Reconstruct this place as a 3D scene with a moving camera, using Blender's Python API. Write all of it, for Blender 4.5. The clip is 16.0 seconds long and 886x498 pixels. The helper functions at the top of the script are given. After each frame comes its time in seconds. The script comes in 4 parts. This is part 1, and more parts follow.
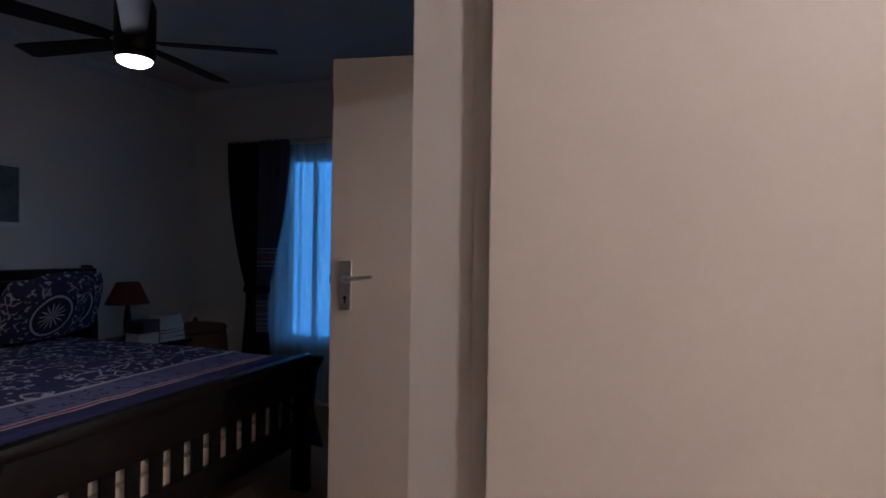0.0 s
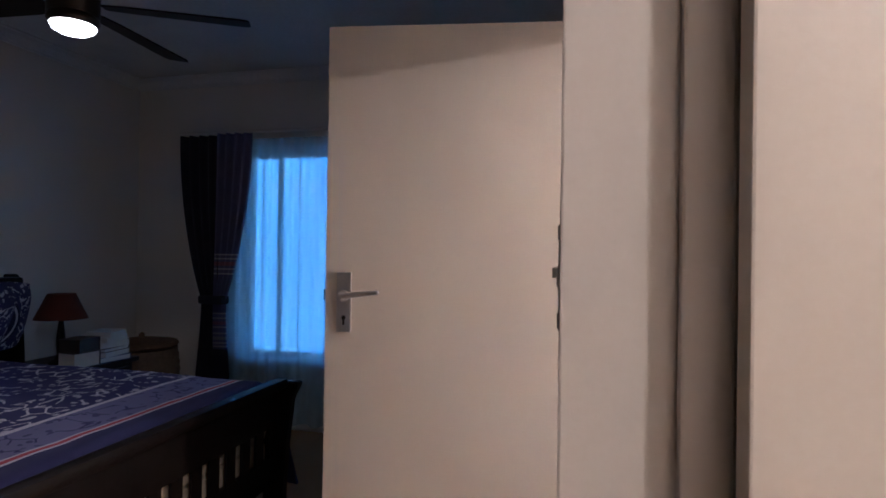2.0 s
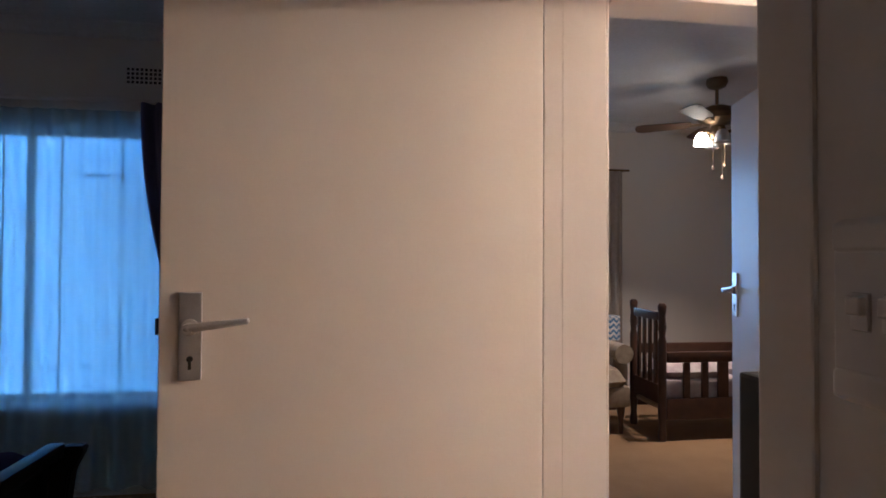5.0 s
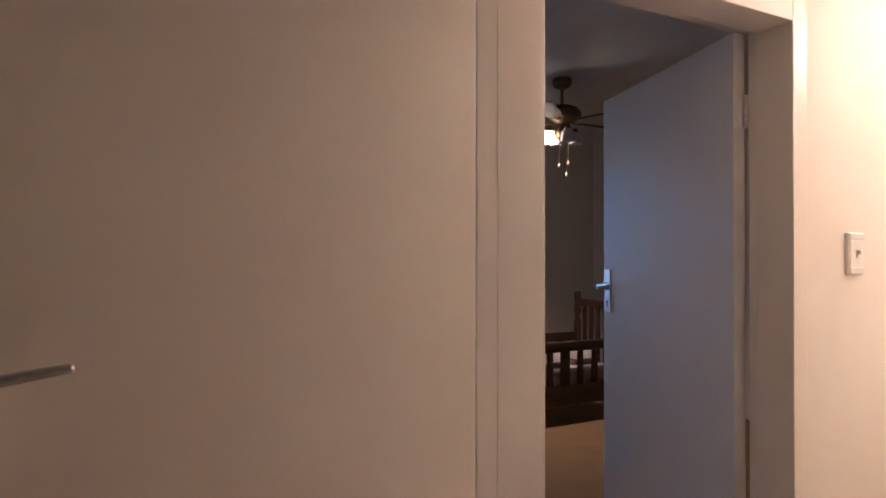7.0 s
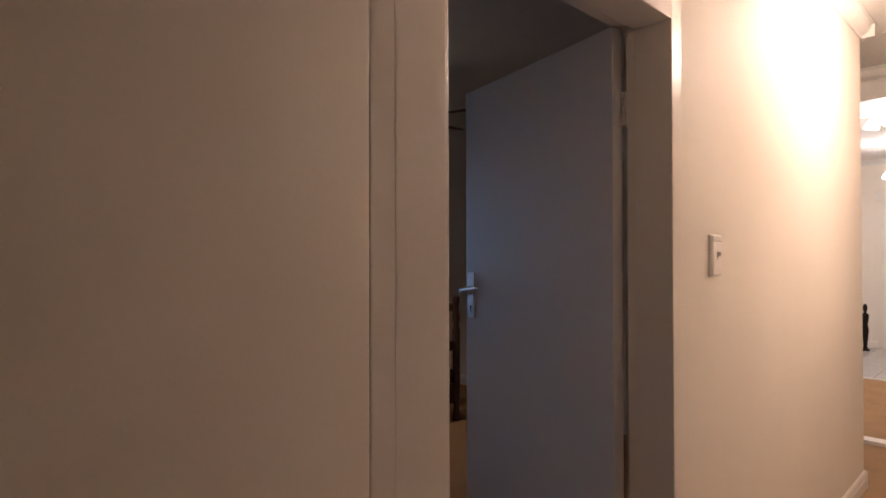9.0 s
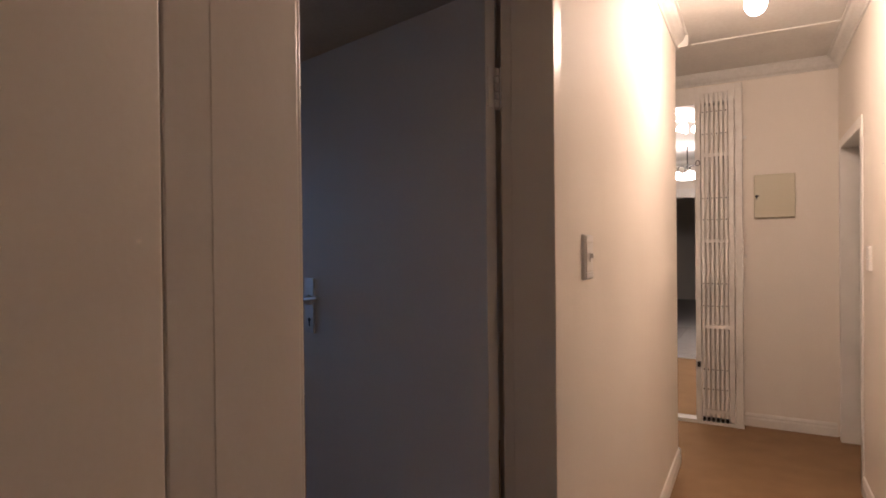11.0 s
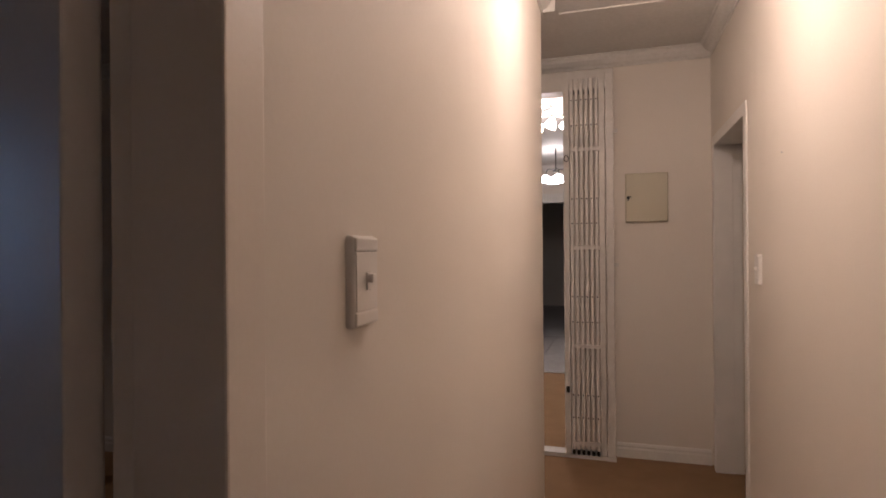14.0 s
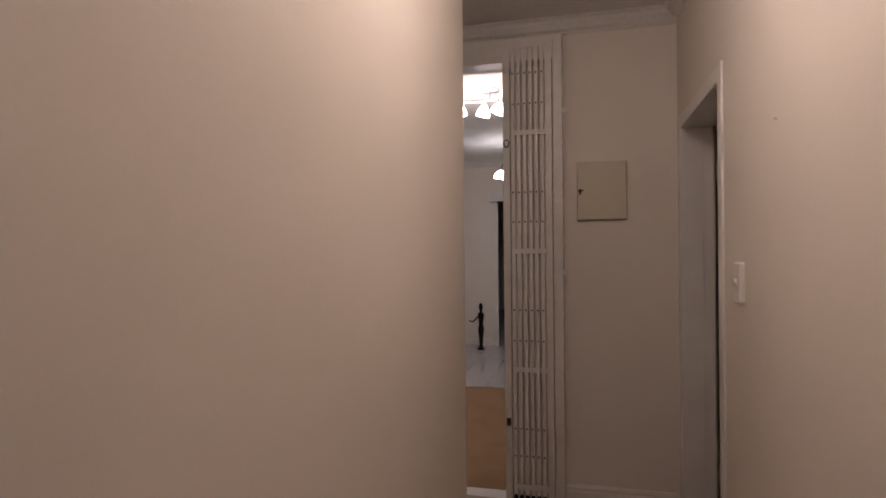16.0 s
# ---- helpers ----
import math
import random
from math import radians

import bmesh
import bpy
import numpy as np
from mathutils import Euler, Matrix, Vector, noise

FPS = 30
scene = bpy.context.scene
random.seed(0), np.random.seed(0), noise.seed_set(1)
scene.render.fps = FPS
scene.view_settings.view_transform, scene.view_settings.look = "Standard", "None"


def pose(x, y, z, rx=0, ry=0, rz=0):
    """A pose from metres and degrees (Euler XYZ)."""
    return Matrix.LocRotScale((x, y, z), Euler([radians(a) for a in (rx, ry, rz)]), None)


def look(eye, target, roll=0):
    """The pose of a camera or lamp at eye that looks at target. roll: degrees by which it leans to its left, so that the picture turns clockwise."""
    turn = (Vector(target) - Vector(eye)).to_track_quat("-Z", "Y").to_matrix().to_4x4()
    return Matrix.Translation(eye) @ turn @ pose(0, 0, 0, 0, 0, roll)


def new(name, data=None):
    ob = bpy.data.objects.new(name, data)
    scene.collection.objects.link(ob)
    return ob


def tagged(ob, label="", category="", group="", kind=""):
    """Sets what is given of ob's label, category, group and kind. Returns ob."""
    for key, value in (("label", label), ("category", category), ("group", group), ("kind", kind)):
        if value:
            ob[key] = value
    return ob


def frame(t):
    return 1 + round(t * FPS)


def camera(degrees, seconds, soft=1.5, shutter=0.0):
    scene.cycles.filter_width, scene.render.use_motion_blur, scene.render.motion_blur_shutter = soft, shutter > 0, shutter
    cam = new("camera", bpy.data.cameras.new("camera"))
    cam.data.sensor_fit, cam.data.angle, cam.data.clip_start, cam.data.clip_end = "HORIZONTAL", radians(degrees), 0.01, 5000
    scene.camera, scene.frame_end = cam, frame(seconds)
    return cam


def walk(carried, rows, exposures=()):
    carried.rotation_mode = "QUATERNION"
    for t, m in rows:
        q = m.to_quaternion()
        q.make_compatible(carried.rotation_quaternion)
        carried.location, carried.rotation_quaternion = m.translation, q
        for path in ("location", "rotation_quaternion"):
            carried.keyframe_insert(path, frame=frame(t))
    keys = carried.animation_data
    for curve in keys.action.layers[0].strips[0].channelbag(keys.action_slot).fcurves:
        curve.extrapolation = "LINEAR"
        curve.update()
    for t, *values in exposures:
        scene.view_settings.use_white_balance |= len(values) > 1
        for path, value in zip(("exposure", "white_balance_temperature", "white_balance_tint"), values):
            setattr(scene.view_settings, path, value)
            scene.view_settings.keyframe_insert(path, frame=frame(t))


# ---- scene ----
cam = camera(76.2, 16.0, soft=1.7)
PATH = [
    (0, pose(1.997, 0.367, 1.286, 89.97, -0.80, 108.91)),
    (0.5, pose(1.939, 0.290, 1.288, 90.13, -0.90, 108.15)),
    (1, pose(1.873, 0.205, 1.292, 90.20, -0.85, 107.00)),
    (1.5, pose(1.800, 0.122, 1.298, 90.26, -0.87, 105.72)),
    (2, pose(1.723, 0.043, 1.300, 90.40, -0.83, 103.88)),
    (2.5, pose(1.643, -0.022, 1.297, 90.47, -0.78, 101.80)),
    (3, pose(1.581, -0.087, 1.296, 90.61, -0.77, 98.71)),
    (3.5, pose(1.507, -0.160, 1.299, 90.71, -0.62, 94.89)),
    (4, pose(1.438, -0.226, 1.301, 90.64, -0.34, 90.94)),
    (4.2, pose(1.429, -0.246, 1.301, 90.82, -0.38, 89.14)),
    (6.3, pose(1.107, -0.396, 1.324, 90.51, -0.16, 70.57)),
    (6.5, pose(1.069, -0.408, 1.325, 90.44, -0.20, 68.71)),
    (7, pose(0.993, -0.439, 1.327, 90.43, -0.06, 64.04)),
    (7.5, pose(0.934, -0.451, 1.336, 90.28, -0.09, 59.98)),
    (8, pose(0.875, -0.443, 1.330, 90.43, 0.12, 55.63)),
    (8.5, pose(0.787, -0.420, 1.327, 90.45, 0.10, 51.28)),
    (9, pose(0.694, -0.393, 1.333, 90.52, 0.17, 46.49)),
    (9.5, pose(0.612, -0.335, 1.345, 90.35, 0.37, 41.26)),
    (10, pose(0.508, -0.263, 1.350, 90.28, 0.66, 36.25)),
    (10.2, pose(0.486, -0.258, 1.354, 90.07, 0.65, 34.57)),
    (12.3, pose(0.339, 0.132, 1.374, 89.94, 0.64, 22.21)),
    (12.5, pose(0.329, 0.187, 1.369, 90.07, 0.63, 21.42)),
    (13, pose(0.324, 0.317, 1.370, 89.99, 0.52, 20.04)),
    (13.5, pose(0.330, 0.500, 1.368, 90.01, 0.43, 18.45)),
    (14, pose(0.346, 0.691, 1.371, 90.01, 0.47, 16.87)),
    (14.5, pose(0.376, 0.868, 1.370, 90.05, 0.50, 15.68)),
    (15, pose(0.412, 1.046, 1.381, 90.03, 0.45, 14.94)),
    (15.5, pose(0.439, 1.206, 1.383, 89.93, 0.43, 14.51)),
    (16, pose(0.454, 1.402, 1.386, 90.04, 0.52, 14.04)),
]
EXPOSURES = [(0, 3.15, 4850, 15), (1.5, 3.72, 4850, 14), (2.5, 4.1, 5000, 14), (3.5, 4.08, 5120, 13), (4.2, 4.08, 5250, 13), (7.0, 3.15, 5820, 20),
             (8.5, 2.5, 6100, 21), (9.5, 2.2, 6150, 21), (12.5, 1.8, 6050, 21), (14.5, 1.1, 5750, 20), (16, 0.68, 5650, 20)]
walk(cam, PATH, EXPOSURES)

# ---- light ----
world = bpy.data.worlds.new("world")
scene.world = world
world.use_nodes = True
wn = world.node_tree.nodes
sky = wn.new("ShaderNodeTexSky")
sky.sky_type = "NISHITA"
sky.sun_disc = False
sky.sun_elevation = radians(15)
sky.ozone_density, sky.air_density = 6.0, 1.2
sky.sun_rotation = radians(116)
wn["Background"].inputs["Strength"].default_value = 0.15
world.node_tree.links.new(sky.outputs["Color"], wn["Background"].inputs["Color"])


def lamp(name, kind, m, power, colour, size=0.1):
    data = bpy.data.lights.new(name, kind)
    data.energy, data.color = power, colour
    if kind == "POINT":
        data.shadow_soft_size = size
    ob = new(name, data)
    ob.matrix_world = m
    return ob


WARM = (1.0, 0.76, 0.56)
sun = lamp("sun", "SUN", look((0, 0, 0), (-0.62, 0.30, -0.30)), 0.6, (0.20, 0.66, 1.0))
sun.data.angle = radians(40)
lamp("ensuite_lamp", "POINT", pose(2.5, 1.25, 2.42), 3.5, WARM, 0.06)
lamp("corridor_lamp", "POINT", pose(0.43, 2.56, 2.37), 13.0, WARM, 0.07)
lamp("hall_lamp", "POINT", pose(-0.25, 5.8, 2.34), 10, (1.0, 0.82, 0.68), 0.12)
fan_glow = lamp("second_fan_lamp", "AREA", pose(-2.468, 2.127, 2.15), 0.75, WARM)
fan_glow.data.shape, fan_glow.data.size = "DISK", 0.09
fan_glow.data.spread = radians(105)

# added area lamp in place of skylight, narrowed to a blue patch on door_3
glim = lamp("second_window_light", "AREA", look((-3.80, 1.12, 1.45), (-0.98, 1.2, 1.3)), 0.038, (0.30, 0.50, 1.0))
glim.data.shape, glim.data.size, glim.data.size_y = "RECTANGLE", 0.6, 1.2
glim.data.spread = radians(36)

# ---- materials ----
def material(name, base, rough=0.6, metal=0.0, second=None, scale=8.0, amount=0.5, bump=0.0, bump_scale=60.0, coat=0.0, fine=None, grain=0.25, wave=0.0):
    m = bpy.data.materials.new(name)
    m.use_nodes = True
    nt = m.node_tree
    b = nt.nodes["Principled BSDF"]
    b.inputs["Roughness"].default_value = rough
    b.inputs["Metallic"].default_value = metal
    b.inputs["Coat Weight"].default_value = coat
    co = nt.nodes.new("ShaderNodeTexCoord")
    if second is None:
        second = tuple(c * 0.88 for c in base)
    n1 = nt.nodes.new("ShaderNodeTexNoise")
    n1.inputs["Scale"].default_value = scale
    n1.inputs["Detail"].default_value = 6
    nt.links.new(co.outputs["Object"], n1.inputs["Vector"])
    ramp = nt.nodes.new("ShaderNodeValToRGB")
    ramp.color_ramp.elements[0].position = 0.5 - 0.5 * amount
    ramp.color_ramp.elements[1].position = 0.5 + 0.5 * amount
    ramp.color_ramp.elements[0].color = (*second, 1)
    ramp.color_ramp.elements[1].color = (*base, 1)
    nt.links.new(n1.outputs["Fac"], ramp.inputs["Fac"])
    n2 = nt.nodes.new("ShaderNodeTexNoise")
    n2.inputs["Scale"].default_value = fine or scale * 14
    n2.inputs["Detail"].default_value = 4
    nt.links.new(co.outputs["Object"], n2.inputs["Vector"])
    mix = nt.nodes.new("ShaderNodeMix")
    mix.data_type, mix.blend_type = "RGBA", "OVERLAY"
    mix.inputs["Factor"].default_value = grain
    nt.links.new(ramp.outputs["Color"], mix.inputs["A"])
    nt.links.new(n2.outputs["Fac"], mix.inputs["B"])
    nt.links.new(mix.outputs["Result"], b.inputs["Base Color"])
    if bump:
        n3 = nt.nodes.new("ShaderNodeTexNoise")
        n3.inputs["Scale"].default_value = bump_scale
        n3.inputs["Detail"].default_value = 5
        nt.links.new(co.outputs["Object"], n3.inputs["Vector"])
        bp = nt.nodes.new("ShaderNodeBump")
        bp.inputs["Strength"].default_value = bump
        bp.inputs["Distance"].default_value = 0.01
        nt.links.new(n3.outputs["Fac"], bp.inputs["Height"])
        nt.links.new(bp.outputs["Normal"], b.inputs["Normal"])
        if wave:
            n4 = nt.nodes.new("ShaderNodeTexNoise")
            n4.inputs["Scale"].default_value = 2.6
            n4.inputs["Detail"].default_value = 2
            stretch = nt.nodes.new("ShaderNodeMapping")
            stretch.inputs["Scale"].default_value = (1, 1, 0.35)
            nt.links.new(co.outputs["Object"], stretch.inputs["Vector"])
            nt.links.new(stretch.outputs["Vector"], n4.inputs["Vector"])
            slow = nt.nodes.new("ShaderNodeBump")
            slow.inputs["Strength"].default_value = wave
            slow.inputs["Distance"].default_value = 0.04
            nt.links.new(n4.outputs["Fac"], slow.inputs["Height"])
            nt.links.new(slow.outputs["Normal"], bp.inputs["Normal"])
    return m


def glow(name, colour, strength):
    m = bpy.data.materials.new(name)
    m.use_nodes = True
    b = m.node_tree.nodes["Principled BSDF"]
    b.inputs["Base Color"].default_value = (*colour, 1)
    b.inputs["Emission Color"].default_value = (*colour, 1)
    b.inputs["Emission Strength"].default_value = strength
    return m


def node(nt, kind, **values):
    n = nt.nodes.new(kind)
    for key, value in values.items():
        n.inputs[key].default_value = value
    return n


WALL = material("wall_paint", (0.82, 0.77, 0.70), 0.68, second=(0.79, 0.735, 0.66), scale=1.6, bump=0.05, bump_scale=45, grain=0.08, fine=120, wave=0.35)
CEIL = material("ceiling_paint", (0.78, 0.76, 0.72), 0.8, scale=3, bump=0.05)
DOOR = material("door_paint", (0.79, 0.72, 0.63), 0.4, second=(0.77, 0.695, 0.60), scale=1.3, bump=0.03, bump_scale=90, grain=0.08, fine=140)
DOOR_W = material("white_door_paint", (0.72, 0.69, 0.66), 0.42, second=(0.70, 0.67, 0.64), scale=1.3, bump=0.03, bump_scale=90, grain=0.08, fine=140)
FRAME = material("frame_paint", (0.80, 0.74, 0.67), 0.33, second=(0.785, 0.725, 0.65), scale=2, bump=0.03, bump_scale=30, grain=0.08, fine=140)
SKIRT = material("skirting_paint", (0.85, 0.82, 0.77), 0.4, scale=4)
ENAMEL = material("white_enamel", (0.89, 0.87, 0.83), 0.3, scale=4, grain=0.05)
CARPET = material("carpet", (0.36, 0.22, 0.11), 0.95, second=(0.29, 0.175, 0.085), scale=5, bump=0.6, bump_scale=420, fine=260)
TILE = material("floor_tile", (0.55, 0.53, 0.52), 0.25, second=(0.48, 0.46, 0.45), scale=7)
GROUT = material("grout", (0.42, 0.41, 0.40), 0.9)
STEEL = material("brushed_steel", (0.70, 0.69, 0.69), 0.36, metal=0.85, scale=30)
DARKMETAL = material("dark_metal", (0.05, 0.045, 0.04), 0.35, metal=0.8, scale=20)
BLACK = material("black_plastic", (0.012, 0.011, 0.011), 0.5)
PLASTIC = material("white_plastic", (0.86, 0.83, 0.79), 0.3, scale=4, grain=0.03)
SLOT = material("slot_shade_grey", (0.60, 0.57, 0.53), 0.6)
GATE = material("gate_paint", (0.76, 0.74, 0.70), 0.4, second=(0.66, 0.63, 0.58), scale=12)
CREAM = material("cream_enamel", (0.62, 0.575, 0.44), 0.4, second=(0.605, 0.56, 0.43), scale=3, grain=0.05, fine=150)
DARKWOOD = material("dark_stained_wood", (0.012, 0.008, 0.007), 0.45, second=(0.007, 0.005, 0.004), scale=14)
DARKWOOD.node_tree.nodes["Principled BSDF"].inputs["Specular IOR Level"].default_value = 0.2
COTWOOD = material("brown_wood", (0.075, 0.035, 0.02), 0.4, second=(0.045, 0.02, 0.012), scale=14)
PALEWOOD = material("pale_wood", (0.50, 0.38, 0.26), 0.6, second=(0.42, 0.31, 0.2), scale=9)
FANWOOD = material("fan_blade_wood", (0.10, 0.055, 0.03), 0.6, second=(0.07, 0.035, 0.02), scale=12)
BRASS = material("antique_brass", (0.20, 0.14, 0.08), 0.35, metal=0.9, scale=20)
NAVY = material("navy_cloth", (0.018, 0.017, 0.035), 0.9, bump=0.2, bump_scale=300)
MATTRESS = material("mattress_cloth", (0.74, 0.64, 0.50), 0.9, scale=6, bump=0.2, bump_scale=200)
BEDDING = material("pale_bedding", (0.55, 0.50, 0.48), 0.9, second=(0.42, 0.33, 0.33), scale=9, amount=0.2, bump=0.3, bump_scale=30)
SHADE_RED = material("rust_red_shade", (0.13, 0.028, 0.014), 0.85, bump=0.2, bump_scale=200)
PAPER = material("book_pages", (0.62, 0.60, 0.55), 0.8, scale=30)
BOOK_BLUE = material("blue_book_cover", (0.05, 0.07, 0.14), 0.5)
BOOK_DARK = material("dark_book_cover", (0.03, 0.022, 0.02), 0.5)
BASKET = material("wicker", (0.16, 0.09, 0.045), 0.8, second=(0.08, 0.045, 0.02), scale=40, bump=0.6, bump_scale=90)
UPHOLSTERY = material("chair_fabric", (0.33, 0.27, 0.19), 0.9, second=(0.26, 0.20, 0.14), scale=22, amount=0.3, bump=0.3, bump_scale=160)
DRAPE = material("beige_drape", (0.42, 0.36, 0.31), 0.9, scale=6, bump=0.2, bump_scale=200)
# brick and mortar colours carry the blue of the daylight outside
BRICK = material("dusk_tinted_brick", (0.17, 0.26, 0.36), 0.9, second=(0.10, 0.16, 0.24), scale=5)
MORTAR = material("pale_dusk_mortar", (0.50, 0.56, 0.60), 0.9)
GROUND = material("outside_paving", (0.30, 0.30, 0.28), 0.95, second=(0.22, 0.22, 0.2), scale=2)
LIT_BULB = glow("lit_bulb", (1.0, 0.86, 0.68), 11)
LIT_DISC = glow("lit_diffuser", (1.0, 0.90, 0.76), 1.35)
LIT_DOME = glow("lit_dome", (1.0, 0.84, 0.66), 9)
LIT_SHADE = glow("lit_frosted_shade", (1.0, 0.92, 0.82), 6)
LIT_BELL = glow("lit_bell_glass", (1.0, 0.84, 0.62), 1.8)
FROST = material("frosted_glass", (0.70, 0.68, 0.66), 0.3, scale=10)


def cloth_pattern(name, dark, light, scale, rings=None, border=None, band=None):
    """Printed cotton: scrolls of a light colour on a dark ground; rings: middle of a round medallion; border: (from, to, colour) along y; band: (from, to, ground) along y, printed the other way round."""
    m = bpy.data.materials.new(name)
    m.use_nodes = True
    nt = m.node_tree
    b = nt.nodes["Principled BSDF"]
    b.inputs["Roughness"].default_value = 0.9
    co = nt.nodes.new("ShaderNodeTexCoord")
    warp = node(nt, "ShaderNodeTexNoise", Scale=scale * 0.5)
    nt.links.new(co.outputs["Object"], warp.inputs["Vector"])
    add = nt.nodes.new("ShaderNodeVectorMath")
    add.operation = "MULTIPLY_ADD"
    add.inputs[1].default_value = (0.12, 0.12, 0.12)
    nt.links.new(warp.outputs["Color"], add.inputs[0])
    nt.links.new(co.outputs["Object"], add.inputs[2])
    vor = node(nt, "ShaderNodeTexVoronoi", Scale=scale)
    vor.feature = "DISTANCE_TO_EDGE"
    nt.links.new(add.outputs[0], vor.inputs["Vector"])
    edge = nt.nodes.new("ShaderNodeValToRGB")
    edge.color_ramp.elements[0].position, edge.color_ramp.elements[1].position = 0.03, 0.05
    edge.color_ramp.elements[0].color, edge.color_ramp.elements[1].color = (1, 1, 1, 1), (0, 0, 0, 1)
    nt.links.new(vor.outputs["Distance"], edge.inputs["Fac"])
    vor2 = node(nt, "ShaderNodeTexVoronoi", Scale=scale * 1.7)
    nt.links.new(add.outputs[0], vor2.inputs["Vector"])
    dots = nt.nodes.new("ShaderNodeValToRGB")
    dots.color_ramp.elements[0].position, dots.color_ramp.elements[1].position = 0.24, 0.28
    dots.color_ramp.elements[0].color, dots.color_ramp.elements[1].color = (0.8, 0.8, 0.8, 1), (0, 0, 0, 1)
    nt.links.new(vor2.outputs["Distance"], dots.inputs["Fac"])
    top = nt.nodes.new("ShaderNodeMath")
    top.operation = "MAXIMUM"
    gaps = node(nt, "ShaderNodeTexNoise", Scale=scale * 0.9)
    nt.links.new(co.outputs["Object"], gaps.inputs["Vector"])
    keep = nt.nodes.new("ShaderNodeMath")
    keep.operation = "GREATER_THAN"
    keep.inputs[1].default_value = 0.5
    nt.links.new(gaps.outputs["Fac"], keep.inputs[0])
    cut = nt.nodes.new("ShaderNodeMath")
    cut.operation = "MULTIPLY"
    nt.links.new(edge.outputs["Color"], cut.inputs[0])
    nt.links.new(keep.outputs[0], cut.inputs[1])
    nt.links.new(cut.outputs[0], top.inputs[0])
    nt.links.new(dots.outputs["Color"], top.inputs[1])
    mix = nt.nodes.new("ShaderNodeMix")
    mix.data_type = "RGBA"
    mix.inputs["A"].default_value, mix.inputs["B"].default_value = (*dark, 1), (*light, 1)
    nt.links.new(top.outputs[0], mix.inputs["Factor"])
    last = mix.outputs["Result"]
    sep = nt.nodes.new("ShaderNodeSeparateXYZ")
    nt.links.new(co.outputs["Object"], sep.inputs[0])
    if band:
        within = nt.nodes.new("ShaderNodeMath")
        within.operation = "COMPARE"
        within.inputs[1].default_value, within.inputs[2].default_value = (band[0] + band[1]) / 2, (band[1] - band[0]) / 2
        nt.links.new(sep.outputs["Y"], within.inputs[0])
        turned = nt.nodes.new("ShaderNodeMix")
        turned.data_type = "RGBA"
        turned.inputs["A"].default_value, turned.inputs["B"].default_value = (*band[2], 1), (*dark, 1)
        nt.links.new(top.outputs[0], turned.inputs["Factor"])
        both = nt.nodes.new("ShaderNodeMix")
        both.data_type = "RGBA"
        nt.links.new(within.outputs[0], both.inputs["Factor"])
        nt.links.new(last, both.inputs["A"])
        nt.links.new(turned.outputs["Result"], both.inputs["B"])
        last = both.outputs["Result"]
    if rings:
        dist = nt.nodes.new("ShaderNodeVectorMath")
        dist.operation = "DISTANCE"
        dist.inputs[1].default_value = rings
        nt.links.new(co.outputs["Object"], dist.inputs[0])
        rel = nt.nodes.new("ShaderNodeVectorMath")
        rel.operation = "SUBTRACT"
        rel.inputs[1].default_value = rings
        nt.links.new(co.outputs["Object"], rel.inputs[0])
        axes = nt.nodes.new("ShaderNodeSeparateXYZ")
        nt.links.new(rel.outputs[0], axes.inputs[0])
        turn = nt.nodes.new("ShaderNodeMath")
        turn.operation = "ARCTAN2"
        nt.links.new(axes.outputs["Y"], turn.inputs[0])
        nt.links.new(axes.outputs["X"], turn.inputs[1])

        def sums(operation, u, v):
            n = nt.nodes.new("ShaderNodeMath")
            n.operation = operation
            for k, w in enumerate((u, v)):
                if isinstance(w, (int, float)):
                    n.inputs[k].default_value = w
                elif w is not None:
                    nt.links.new(w, n.inputs[k])
            return n.outputs[0]

        def ring(radius, half, petals, share):
            """Petals where the distance from their ring, widened by the wave round it, is small."""
            wave = sums("COSINE", sums("MULTIPLY", turn.outputs[0], petals), None)
            away = sums("ABSOLUTE", sums("SUBTRACT", dist.outputs["Value"], radius), None)
            return sums("LESS_THAN", away, sums("MULTIPLY", sums("ADD", wave, share), half))

        marks = ring(0.035, 0.010, 8, 0.3)
        for radius, half, petals, share in ((0.088, 0.022, 10, 0.2), (0.150, 0.020, 14, 0.1), (0.192, 0.004, 0, 0.0)):
            marks = sums("MAXIMUM", marks, ring(radius, half, petals, share))
        petal = nt.nodes.new("ShaderNodeMix")
        petal.data_type = "RGBA"
        petal.inputs["A"].default_value, petal.inputs["B"].default_value = (*[c * 0.6 for c in dark], 1), (*light, 1)
        nt.links.new(marks, petal.inputs["Factor"])
        inside = sums("LESS_THAN", dist.outputs["Value"], 0.205)
        m2 = nt.nodes.new("ShaderNodeMix")
        m2.data_type = "RGBA"
        nt.links.new(inside, m2.inputs["Factor"])
        nt.links.new(last, m2.inputs["A"])
        nt.links.new(petal.outputs["Result"], m2.inputs["B"])
        last = m2.outputs["Result"]
    for lo, hi, colour in border or ():
        cmp_ = nt.nodes.new("ShaderNodeMath")
        cmp_.operation = "COMPARE"
        cmp_.inputs[1].default_value, cmp_.inputs[2].default_value = (lo + hi) / 2, (hi - lo) / 2
        nt.links.new(sep.outputs["Y"], cmp_.inputs[0])
        m3 = nt.nodes.new("ShaderNodeMix")
        m3.data_type = "RGBA"
        nt.links.new(cmp_.outputs[0], m3.inputs["Factor"])
        nt.links.new(last, m3.inputs["A"])
        m3.inputs["B"].default_value = (*colour, 1)
        last = m3.outputs["Result"]
    nt.links.new(last, b.inputs["Base Color"])
    return m


